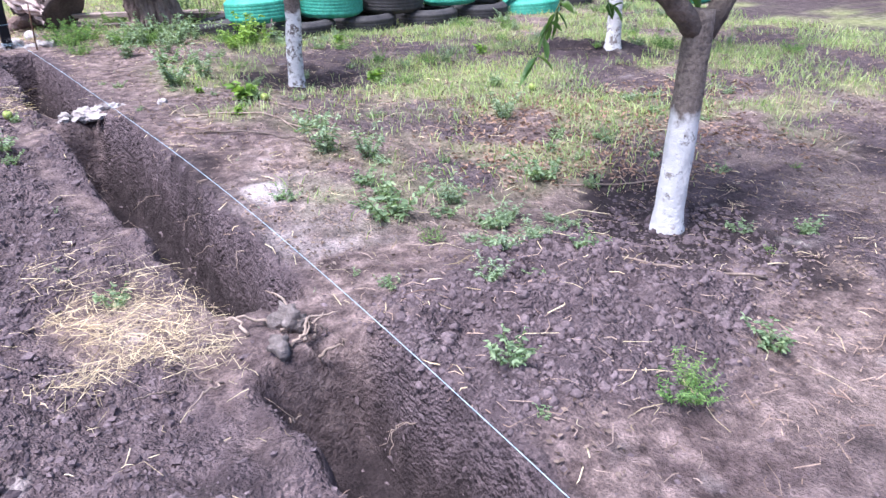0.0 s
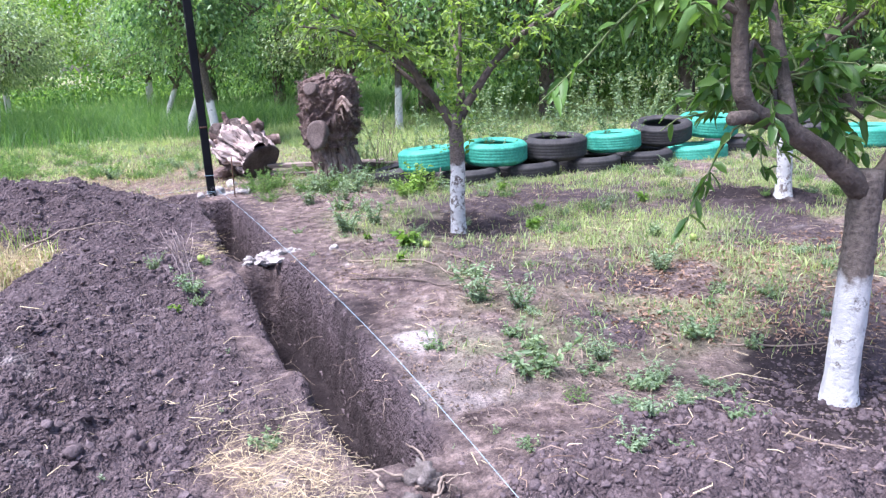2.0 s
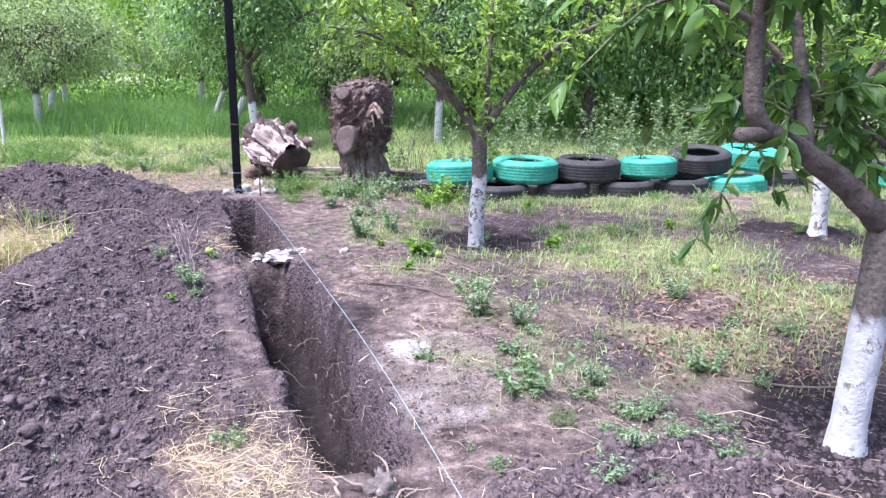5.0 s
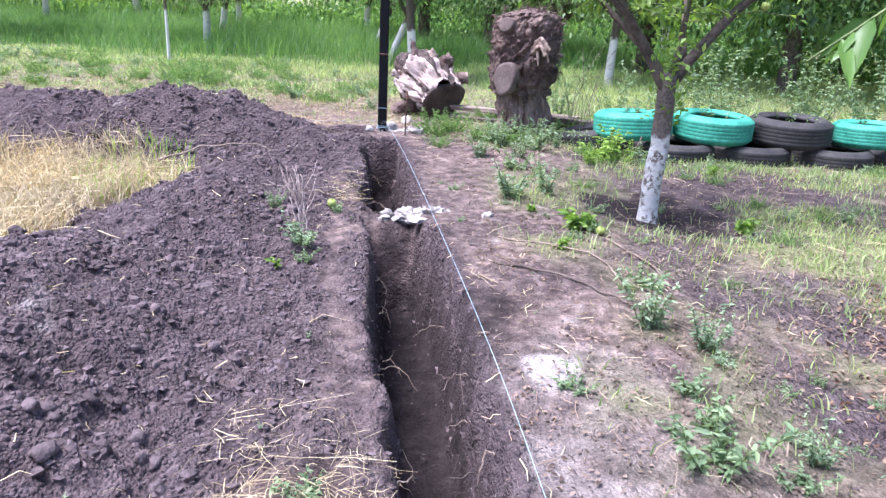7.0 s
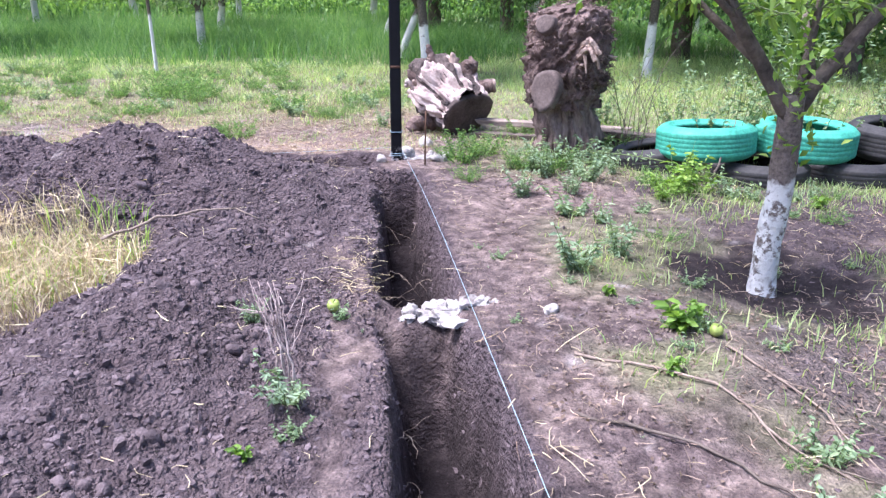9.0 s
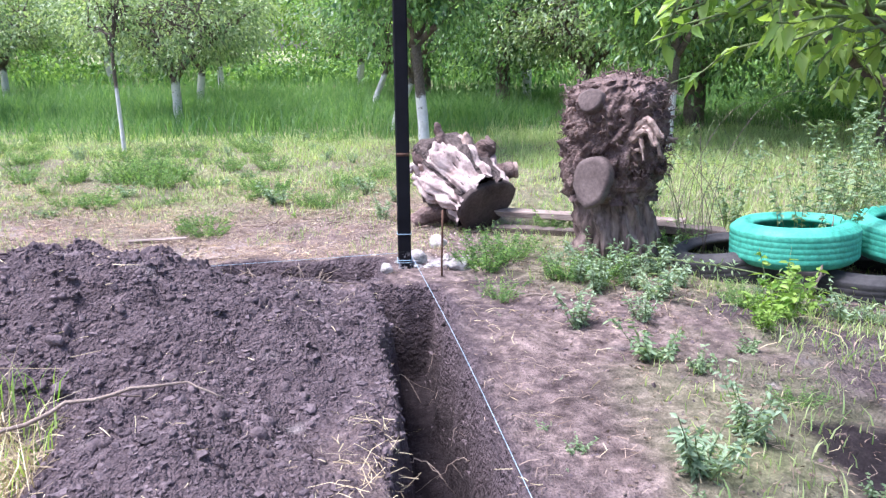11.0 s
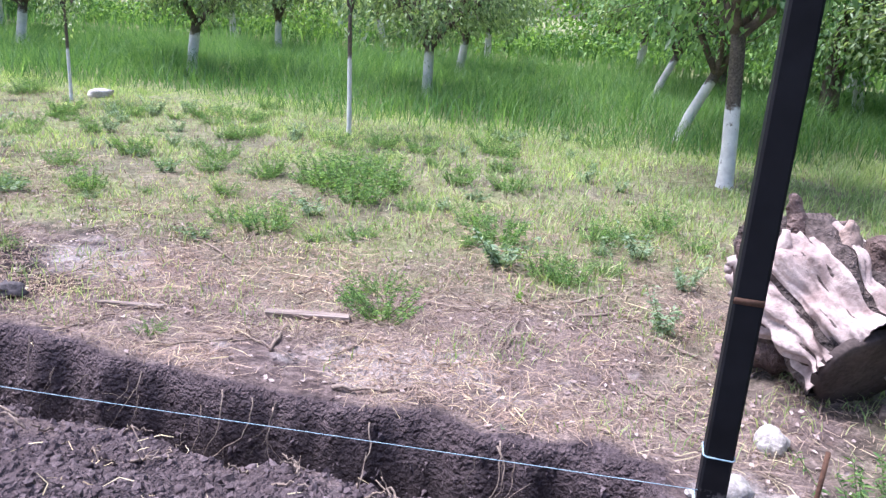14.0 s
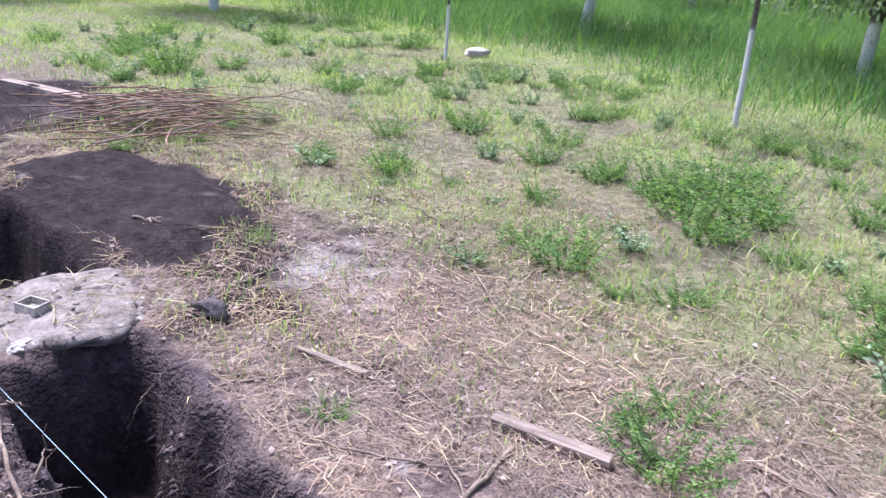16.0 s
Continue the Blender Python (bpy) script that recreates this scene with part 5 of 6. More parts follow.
for x0, y0, x1, y1 in ((-1.25, 0.30, -0.95, 0.46), (-0.75, 0.9, -0.8, 1.45), (-1.2, 0.62, -0.8, 0.75), (-0.25, 0.62, 0.25, 0.22), (-0.55, 1.2, -0.15, 1.5), (-1.6, 0.5, -1.75, 0.95),
                       (-2.4, 0.3, -2.3, 0.75), (-2.55, 1.5, -1.9, 1.15), (-0.95, 2.19, -0.51, 1.86), (-1.21, 1.24, -0.81, 1.29), (-0.84, 1.42, -0.77, 0.88), (-0.57, 1.48, -0.27, 1.85), (-0.51, 1.35, -0.25, 1.54), (-1.84, 0.63, -1.43, 0.46),
                       (-1.33, 0.83, -1.39, 0.56), (-2.05, 0.35, -1.70, 0.60), (-0.6, -0.42, -0.25, -0.36), (-0.3, -0.95, -0.24, -0.7), (0.5, -0.6, 0.85, -0.62)):
    stick([(x0, y0), ((x0 + x1) / 2 + 0.02, (y0 + y1) / 2 - 0.02), (x1, y1)], rng.uniform(0.004, 0.008), forks=1)
for k, (x0, y0) in enumerate(((-0.62, -0.12), (-1.6, 0.05), (-1.05, 0.1))):
    zz = ground_z(x0, 0.2)
    stick([(x0, 0.16, zz - 0.02), (x0 + 0.02, 0.10, zz - 0.12), (x0 - 0.03, 0.06, zz - 0.26)], 0.0032, MAT_TWIG, "pale root hanging from the trench wall")
for yy in list(np.linspace(-0.6, -2.3, 9)) + list(np.linspace(-2.95, -5.0, 14)) + [-5.7, -5.85, -6.0]:
    side = rng.choice([-1, 1])
    xx = trench_axis(yy) + side * 0.14
    L = rng.uniform(0.04, 0.15)
    zz = rng.uniform(-0.3, -0.05)
    stick([(xx, yy, zz), (xx - side * L * 0.5, yy + 0.03, zz - 0.01), (xx - side * L, yy + rng.normal(0, 0.06), zz - 0.05)], rng.uniform(0.0012, 0.003), MAT_TWIG, "thin root sticking out of the trench wall", 0.0, int(rng.integers(0, 3)))
for k in range(12):
    x0, y0 = 0.36 + rng.normal(0, 0.12), -5.42 + rng.normal(0, 0.12)
    a, L = rng.uniform(0, 2 * np.pi), rng.uniform(0.06, 0.2)
    zz = ground_z(x0, y0)
    stick([(x0, y0, zz), (x0 + 0.5 * L * math.cos(a), y0 + 0.5 * L * math.sin(a), zz + 0.03), (x0 + L * math.cos(a), y0 + L * math.sin(a), zz + rng.uniform(-0.03, 0.07))], rng.uniform(0.003, 0.007),
          MAT_TWIG, "torn pale root on the earth bridge over the trench")
for k in range(15):
    x0 = rng.uniform(-2.7, -0.3)
    y0 = 0.17 + rng.uniform(-0.02, 0.04)
    zz = ground_z(x0, 0.26)
    L = rng.uniform(0.08, 0.3)
    stick([(x0, y0 + 0.02, zz - rng.uniform(-0.02, 0.08)), (x0 + rng.normal(0, 0.03), y0 - 0.05, zz - 0.4 * L - 0.03), (x0 + rng.normal(0, 0.05), y0 - 0.09, zz - L)], rng.uniform(0.0014, 0.0032), MAT_TWIG if k % 3 else MAT_TWIG_DARK,
          "thin root hanging from the trench wall", 0.0, int(rng.integers(0, 3)))
for k in range(44):
    x0, y0 = rng.uniform(-2.7, -0.35), -0.30 + rng.uniform(-0.16, 0.06)
    a, L = rng.uniform(0, 2 * np.pi), rng.uniform(0.04, 0.15)
    zz = ground_z(x0, y0)
    stick([(x0, y0, zz), (x0 + 0.5 * L * math.cos(a), y0 + 0.4 * L * math.sin(a), zz + rng.uniform(0.0, 0.05)), (x0 + L * math.cos(a), y0 + 0.7 * L * math.sin(a), zz + rng.uniform(0.0, 0.07))], rng.uniform(0.002, 0.005),
          MAT_TWIG, "short torn root on the lip of the cross trench", 0.002, int(rng.integers(0, 2)))
stick([(-2.75, -0.27), (-2.3, -0.33), (-1.95, -0.36)], 0.009, MAT_TWIG, "pale peeled stick lying on the lip of the cross trench", 0.02)
brush = thing("brush_pile", pose(-5.45, 1.55, ground_z(-5.45, 1.55)), "heap of dry reddish prunings on the grass", "brush pile")
for k in range(130):
    x0, y0 = rng.normal(0, 0.3), rng.normal(0, 0.22)
    a = 1.25 + rng.normal(0, 0.6)
    L = rng.uniform(0.3, 1.2)
    zz = rng.uniform(0.01, 0.15)
    path = bend((x0 - L / 2 * math.cos(a), y0 - L / 2 * math.sin(a), zz), (x0 + L / 2 * math.cos(a), y0 + L / 2 * math.sin(a), zz - rng.uniform(0, 0.06)), 5, 0.02, 0.015)
    part("stick", tube(Geo(), path, np.linspace(0.006, 0.0025, 5), 5), MAT_PRUNING if k % 3 else MAT_TWIG, brush)


# ---- trees ----
def crown_points(n_clumps, per, centre, size, spread, hollow=0.55):
    """Leaf places and directions in uneven clumps filling an ellipsoid shell."""
    u = rng.normal(size=(n_clumps, 3))
    u /= np.linalg.norm(u, axis=1)[:, None]
    rad = rng.uniform(hollow, 1.0, (n_clumps, 1)) * rng.uniform(0.75, 1.15, (n_clumps, 1))
    tips = np.asarray(centre) + u * rad * np.asarray(size)
    p = np.repeat(tips, per, 0) + rng.normal(0, 1, (n_clumps * per, 3)) * spread * np.array([1, 1, 0.75])
    d = np.repeat(u, per, 0) * 0.7 + rng.normal(0, 0.8, (n_clumps * per, 3)) + np.array([0, 0, -0.25])
    return tips, p, d


def orchard_tree(m, trunk, trunk_r, crown_z, size, clumps, per, leaf, leaf_mat, bark, label, group, spread=0.14, lean=(0, 0), name="apple_tree"):
    ob = thing(name, m, label, "tree", group)
    g = Geo()
    pts = smooth_path([(0, 0, -0.1), (lean[0] * 0.3, lean[1] * 0.3, trunk * 0.35), (lean[0], lean[1], trunk)], 5)
    tube(g, pts, np.concatenate([[trunk_r * 1.35, trunk_r * 1.2], np.linspace(trunk_r * 1.08, trunk_r * 0.9, len(pts) - 2)]), 12, 0.03)
    part("trunk", g, bark, ob)
    tips, p, d = crown_points(clumps, per, (lean[0], lean[1], crown_z), size, spread)
    fork = np.array([lean[0], lean[1], trunk])
    for k in range(5):
        t = tips[k]
        t[2] = max(t[2], trunk + 0.25)
        mid = fork + (t - fork) * 0.45 + np.array([0, 0, 0.1]) + rng.normal(0, 0.06, 3)
        pp = smooth_path([fork - np.array([0, 0, 0.05]), mid, t], 4)
        part("limb", tube(Geo(), pp, np.linspace(trunk_r * 0.7, 0.012, len(pp)), 8, 0.05), MAT_BARK, ob)
    twigs = Geo()
    for t in tips[5::2]:
        s = fork + (tips[rng.integers(0, 5)] - fork) * rng.uniform(0.4, 0.9)
        tube(twigs, bend(s, t, 4, 0.05, 0.03), np.linspace(0.012, 0.003, 4), 3, caps=False)
    tagged(part("twig_growth", twigs, MAT_BARK, ob), kind="stuff")
    part("crown", leaf_cloud(Geo(), p, d, leaf, leaf * 0.5, 0.25, 0.25), leaf_mat, ob)
    return ob


G_ORCH = "orchard trees with whitewashed trunks"
apple_label = "low apple tree with whitewashed trunk in tall grass"
trees = [
    orchard_tree(pose(-3.62, 8.75, 0), 0.78, 0.075, 1.75, (1.75, 1.6, 0.95), 230, 44, 0.075, MAT_LEAF_APPLE, MAT_BARK_FAR, apple_label, G_ORCH),
    orchard_tree(pose(-7.75, 9.1, 0), 0.85, 0.085, 1.8, (1.6, 1.6, 1.0), 230, 44, 0.075, MAT_LEAF_APPLE, MAT_BARK_FAR, apple_label, G_ORCH, lean=(0.12, 0)),
    orchard_tree(pose(-0.12, 7.2, 0), 0.8, 0.06, 1.95, (1.5, 1.5, 1.0), 150, 46, 0.07, MAT_LEAF_DARK, MAT_BARK_FAR, "leaning apple tree with whitewashed trunk", G_ORCH, lean=(0.32, 0)),
]
for k, (xx, yy, src, sc, rot) in enumerate(((-4.3, 12.9, 1, 1.0, 40), (-5.0, 18.2, 0, 1.15, 100), (-0.55, 11.7, 2, 1.0, 10), (2.68, 12.0, 1, 1.05, 200), (3.05, 8.45, 0, 1.0, 150),
                                            (-9.3, 14.9, 0, 1.1, 260), (-12.5, 10.5, 1, 1.1, 80), (-13.0, 19.0, 0, 1.2, 130), (-1.1, 17.8, 1, 1.2, 300), (3.5, 17.0, 0, 1.2, 30),
                                            (-8.6, 20.0, 1, 1.25, 210), (-16.5, 14.0, 0, 1.2, 10), (6.4, 12.4, 1, 1.15, 90), (-17.0, 8.5, 1, 1.1, 170), (-11.8, 5.2, 0, 0.95, 45), (7.5, 17.5, 0, 1.3, 300),
                                            (-21.0, 11.5, 0, 1.2, 220), (-15.0, 2.5, 1, 1.1, 120))):
    copy_thing(trees[src], pose(xx, yy, 0, 0, 0, rot) @ Matrix.Scale(sc, 4))

orchard_tree(pose(0.28, 4.66, 0), 1.25, 0.062, 2.25, (1.05, 1.0, 0.95), 150, 50, 0.085, MAT_LEAF_DARK, MAT_BARK_FAR, "dark leaved fruit tree with whitewashed lower trunk", G_ORCH, lean=(-0.1, 0.0), name="fruit_tree")
orchard_tree(pose(3.12, 4.75, 0), 1.1, 0.06, 2.0, (1.2, 1.1, 0.9), 150, 50, 0.085, MAT_LEAF_DARK, MAT_BARK_FAR, "fruit tree with whitewashed trunk behind the tyre wall", G_ORCH, lean=(0.05, 0), name="fruit_tree")
sap = orchard_tree(pose(-3.3, 5.2, 0), 1.2, 0.022, 1.55, (0.32, 0.32, 0.6), 34, 26, 0.06, MAT_LEAF_APPLE, MAT_STAKE, "thin young sapling with white painted stem", "young saplings", 0.1, (-0.02, 0), "sapling")
copy_thing(sap, pose(-6.7, 5.25, 0, 0, 0, 140) @ Matrix.Scale(0.8, 4))

# tall dark trees and bright far wood that close the view
wood = orchard_tree(pose(5.6, 4.4, 0), 1.5, 0.13, 2.5, (1.9, 1.6, 2.1), 330, 48, 0.095, MAT_LEAF_DARK, MAT_BARK, "tall dense dark green tree behind the tyre wall", "dense trees behind the orchard", 0.24, name="dense_tree")
for xx, yy, sc, rot in ((7.6, 3.4, 1.0, 50), (9.6, 2.0, 1.05, 170), (4.3, 7.0, 1.1, 250), (8.0, 7.2, 1.25, 300), (11.2, 0.0, 1.1, 20), (1.9, 10.2, 1.0, 110), (11.0, 5.0, 1.3, 200), (10.2, -2.8, 1.0, 140), (0.6, 14.8, 1.2, 60)):
    copy_thing(wood, pose(xx, yy, 0, 0, 0, rot) @ Matrix.Scale(sc, 4))
belt = orchard_tree(pose(-14.0, 27.0, 0), 2.0, 0.2, 3.8, (3.6, 3.0, 3.6), 300, 46, 0.19, MAT_LEAF_BRIGHT, MAT_BARK, "tall bright green tree in the far wood", "far wood", 0.45, name="woodland_tree")
for k, (xx, yy) in enumerate(((-8.0, 29), (-2.5, 27), (3.5, 30), (9.5, 27), (-20, 28), (-26, 23), (-30, 16), (-33, 8), (15, 24), (18, 17), (1, 36), (-14, 35))):
    copy_thing(belt, pose(xx, yy, 0, 0, 0, k * 67) @ Matrix.Scale(1.0 + 0.12 * (k % 4), 4))

n_tufts = 420
tuft = np.stack([rng.uniform(-34, 20, n_tufts), rng.uniform(20.5, 25.5, n_tufts), np.zeros(n_tufts)], 1)
tuft_top = rng.uniform(0.5, 1.7, n_tufts)
hp = np.repeat(tuft, 90, 0) + rng.normal(0, 1, (n_tufts * 90, 3)) * np.array([0.55, 0.4, 0])
hp[:, 2] = rng.uniform(0.05, 1.0, len(hp)) * np.repeat(tuft_top, 90)
side_x = rng.uniform(6.5, 17, 260)
side = np.stack([side_x, 8.8 - 1.15 * (side_x - 6) + rng.uniform(-0.9, 2.5, 260), np.zeros(260)], 1)
sp = np.repeat(side, 90, 0) + rng.normal(0, 1, (260 * 90, 3)) * np.array([0.4, 0.4, 0])
sp[:, 2] = rng.uniform(0.03, 1.0, len(sp)) * np.repeat(rng.uniform(0.4, 1.8, 260), 90)
solo("undergrowth", leaf_cloud(Geo(), sp, rng.normal(size=(len(sp), 3)) + np.array([0, -0.3, 0.3]), 0.11, 0.055), MAT_BUSH, pose(0, 0, 0),
     "dense green undergrowth beneath the dark trees", "undergrowth", kind="stuff")
solo("undergrowth", leaf_cloud(Geo(), hp, rng.normal(size=(len(hp), 3)) + np.array([0, -0.3, 0.3]), 0.17, 0.08), MAT_BUSH, pose(0, 0, 0),
     "tangled green undergrowth along the far wood", "undergrowth", kind="stuff")


def near_tree(name, m, trunk_pts, trunk_r, limbs, bark, label, sprays, leaf, leaf_mat, big, droop, start, low=0.0):
    """A fruit tree close by: trunk, limbs given as paths, leafy sprays at the limbs' ends."""
    ob = thing(name, m, label, "tree", "fruit trees beside the trench")
    pp = smooth_path(trunk_pts, 6)
    r = np.linspace(trunk_r * 1.08, trunk_r * 0.95, len(pp))
    r[0], r[1], r[2] = trunk_r * 1.5, trunk_r * 1.3, trunk_r * 1.15
    part("trunk", tube(Geo(), pp, r, 16, 0.035), bark, ob, "limewashed lower trunk")
    shoots, P, D = Geo(), [], []
    for pts, r0, r1, dens in limbs:
        lp = smooth_path(pts, 5)
        part("limb", tube(Geo(), lp, np.linspace(r0, r1, len(lp)), 10, 0.05), MAT_BARK, ob)
        for k in range(int(sprays * dens)):
            i = rng.integers(int(len(lp) * start), len(lp))
            s = lp[i]
            d = rng.normal(size=3) * np.array([1, 1, 0.55]) + np.array([0, 0, 0.25])
            d /= np.linalg.norm(d)
            L = rng.uniform(0.18, 0.42)
            sp = bend(s, s + d * L - np.array([0, 0, droop * L]), 6, 0.03, 0.01)
            if sp[-1][2] < low and dens > 0.5:
                continue
            tube(shoots, sp, np.linspace(0.006, 0.002, 6), 5, caps=False)
            n = rng.integers(9, 16)
            u = rng.uniform(0.2, 1.0, n) * 5
            i0 = np.minimum(u.astype(int), 4)
            P.append(sp[i0] + (sp[i0 + 1] - sp[i0]) * (u - i0)[:, None])
            D.append(rng.normal(size=(n, 3)) * 0.8 + d * 0.6 + np.array([0, 0, -droop]))
    tagged(part("shoot_growth", shoots, MAT_STEM, ob), kind="stuff")
    part("crown", leaf_cloud(Geo(), np.concatenate(P), np.concatenate(D), leaf, leaf * 0.48, 0.3, 0.3, big), leaf_mat, ob)
    return ob


zt = ground_z(1.62, -2.28)
tree2_limbs = [
    ([(0.0, 0, 0.76), (-0.09, 0.02, 0.91), (-0.25, 0.0, 1.13), (-0.38, 0.0, 1.37), (-0.46, -0.02, 1.64), (-0.45, 0, 2.05)], 0.036, 0.012, 1.6),
    ([(0.02, 0, 0.76), (0.15, 0.02, 0.95), (0.37, 0.05, 1.2), (0.63, 0.05, 1.40), (0.94, 0.05, 1.55), (1.25, 0.1, 1.68)], 0.034, 0.011, 1.7),
    ([(0.03, 0.02, 0.8), (0.07, 0.05, 1.0), (0.10, 0.05, 1.45), (0.12, 0.1, 1.95)], 0.02, 0.008, 1.9),
    ([(-0.12, 0.02, 0.95), (-0.4, 0.25, 1.25), (-0.65, 0.4, 1.5), (-0.85, 0.5, 1.7)], 0.02, 0.007, 1.4),
    ([(0.1, 0.05, 0.9), (0.2, 0.45, 1.25), (0.3, 0.8, 1.6)], 0.02, 0.008, 1.2),
    ([(-0.46, -0.02, 1.6), (-0.7, -0.2, 1.68), (-0.95, -0.3, 1.7)], 0.012, 0.006, 1.3),
    ([(-0.25, 0.0, 1.13), (-0.5, -0.1, 1.3), (-0.75, -0.1, 1.42), (-1.0, -0.15, 1.46)], 0.014, 0.005, 1.1)]
tree2 = near_tree("fruit_tree", pose(1.62, -2.28, zt), [(0.0, 0, -0.06), (0.0, 0.0, 0.2), (0.015, 0, 0.5), (0.01, 0, 0.84)], 0.052, tree2_limbs, MAT_BARK_FLAKED,
                  "young fruit tree with flaking whitewash in a dug ring", 26, 0.058, MAT_LEAF_YOUNG, False, 0.25, 0.3, 1.12)
young = Geo()
for k in range(24):
    a = rng.uniform(0, 2 * np.pi)
    z0 = rng.uniform(0.62, 1.15)
    s = np.array([0.02 + 0.05 * math.cos(a), 0.04 * math.sin(a), z0])
    n = 8
    leaf_cloud(young, s + rng.normal(0, 0.06, (n, 3)), rng.normal(size=(n, 3)), 0.05, 0.026)
tagged(part("sucker_growth", young, MAT_WEED_YELLOW, tree2, "yellow green shoots at the fork"), kind="stuff")
copy_thing(tree2, pose(3.95, -2.87, ground_z(3.95, -2.87), 0, 0, 150))

zt = ground_z(1.99, -5.37)
tree1_limbs = [
    ([(0.02, 0, 0.76), (-0.13, 0.0, 0.89), (-0.33, 0.0, 1.015), (-0.48, 0.0, 1.10), (-0.495, 0.02, 1.32), (-0.46, 0.03, 1.7), (-0.5, 0.05, 2.1)], 0.044, 0.015, 1.0),
    ([(0.05, 0, 0.76), (0.16, 0.0, 0.88), (0.32, 0.05, 1.15), (0.47, 0.1, 1.5), (0.6, 0.1, 2.0)], 0.048, 0.016, 1.7),
    ([(-0.3, 0.0, 1.0), (-0.2, 0.2, 1.3), (-0.1, 0.4, 1.6), (0.0, 0.5, 2.0)], 0.026, 0.01, 1.6),
    ([(0.14, 0.0, 0.9), (0.4, 0.0, 1.2), (0.7, 0.02, 1.36), (0.95, 0.0, 1.36)], 0.02, 0.007, 1.1),
    ([(0.2, 0.03, 1.05), (0.25, -0.25, 1.35), (0.2, -0.4, 1.6)], 0.024, 0.01, 0.8),
    ([(-0.47, 0.02, 1.35), (-0.57, 0.1, 1.45), (-0.66, 0.2, 1.56), (-0.76, 0.3, 1.58)], 0.014, 0.006, 0.55),
    ([(-0.47, 0.02, 1.36), (-0.62, 0.03, 1.42), (-0.72, 0.05, 1.44), (-0.8, 0.06, 1.42)], 0.012, 0.005, 0.1),
    ([(-0.33, 0.02, 1.02), (-0.28, 0.1, 1.12), (-0.12, 0.2, 1.17), (0.02, 0.22, 1.1)], 0.009, 0.004, 0.4),
    ([(0.1, 0.1, 1.0), (0.02, 0.25, 1.12), (-0.1, 0.32, 1.08), (-0.2, 0.35, 0.98)], 0.009, 0.004, 0.35),
    ([(-0.46, 0.02, 1.2), (-0.38, 0.1, 1.28), (-0.28, 0.16, 1.22), (-0.22, 0.18, 1.1)], 0.009, 0.004, 0.12)]
tree1 = near_tree("fruit_tree", pose(1.99, -5.37, zt), [(-0.02, 0, -0.06), (0.0, 0.0, 0.25), (0.02, 0, 0.55), (0.035, 0, 0.84)], 0.054, tree1_limbs, MAT_BARK_NEAR,
                  "fruit tree with whitewashed trunk and large drooping leaves", 40, 0.074, MAT_LEAF_BIG, True, 0.4, 0.5, 1.34)
part("pruned_stub", tube(Geo(), [(-0.44, 0, 1.05), (-0.5, -0.03, 1.06), (-0.57, -0.05, 1.06)], [0.024, 0.022, 0.022], 10, 0.05), MAT_BARK, tree1, "pruned limb stub")


def apple(x, y, z):
    prof = [(0.8 * a, 0.8 * e) for a, e in ((0.001, -0.024), (0.012, -0.027), (0.024, -0.018), (0.03, 0.0), (0.026, 0.018), (0.014, 0.026), (0.004, 0.021), (0.001, 0.018))]
    ob = thing("apple", pose(x, y, z, 20, 10, 0), "small unripe green apple", "apple", "fallen and hanging apples")
    part("flesh", lathe(Geo(), prof, 18), MAT_APPLE, ob)
    part("stalk", tube(Geo(), [(0, 0, 0.018), (0.002, 0, 0.03), (0.005, 0, 0.038)], 0.0015, 5), MAT_TWIG_DARK, ob)


for x, y in ((1.2, -2.85), (-0.16, -2.75), (2.75, -3.45)):
    apple(x, y, ground_z(x, y) + 0.025)
apple(2.1, -2.3, 1.12)
apple(2.55, -2.3, 1.38)


# ---- weeds ----
def weed(name, label, height, stems, leaf, leaf_mat, per=16, spread=0.5, narrow=0.45, group="weeds", lean=0.35, big=False):
    ob = thing(name, pose(0, 0, -50), label, "weed", group)
    sg, P, D = Geo(), [], []
    for k in range(stems):
        a = rng.uniform(0, 2 * np.pi)
        o = np.array([math.cos(a), math.sin(a), 0])
        h = height * rng.uniform(0.4, 1.2)
        base = o * rng.uniform(0, 0.1) * spread * height
        pts = bend(base, base + o * h * lean * rng.uniform(0.2, 1.4) + np.array([0, 0, h]), 5, 0.0, 0.02 * h)
        tube(sg, pts, np.linspace(0.0035, 0.0015, 5), 3, caps=False)
        u = rng.uniform(0.08, 1.0, per) * 4
        i0 = np.minimum(u.astype(int), 3)
        P.append(pts[i0] + (pts[i0 + 1] - pts[i0]) * (u - i0)[:, None])
        d = rng.normal(size=(per, 3))
        d[:, 2] = np.abs(d[:, 2]) * 0.5 - 0.05
        D.append(d)
    tagged(part("stalk_growth", sg, MAT_STEM, ob), kind="stuff")
    part("foliage", leaf_cloud(Geo(), np.concatenate(P), np.concatenate(D), leaf * rng.uniform(0.6, 1.3, stems * per), leaf * narrow, 0.3, 0.3, big), leaf_mat, ob)
    return ob


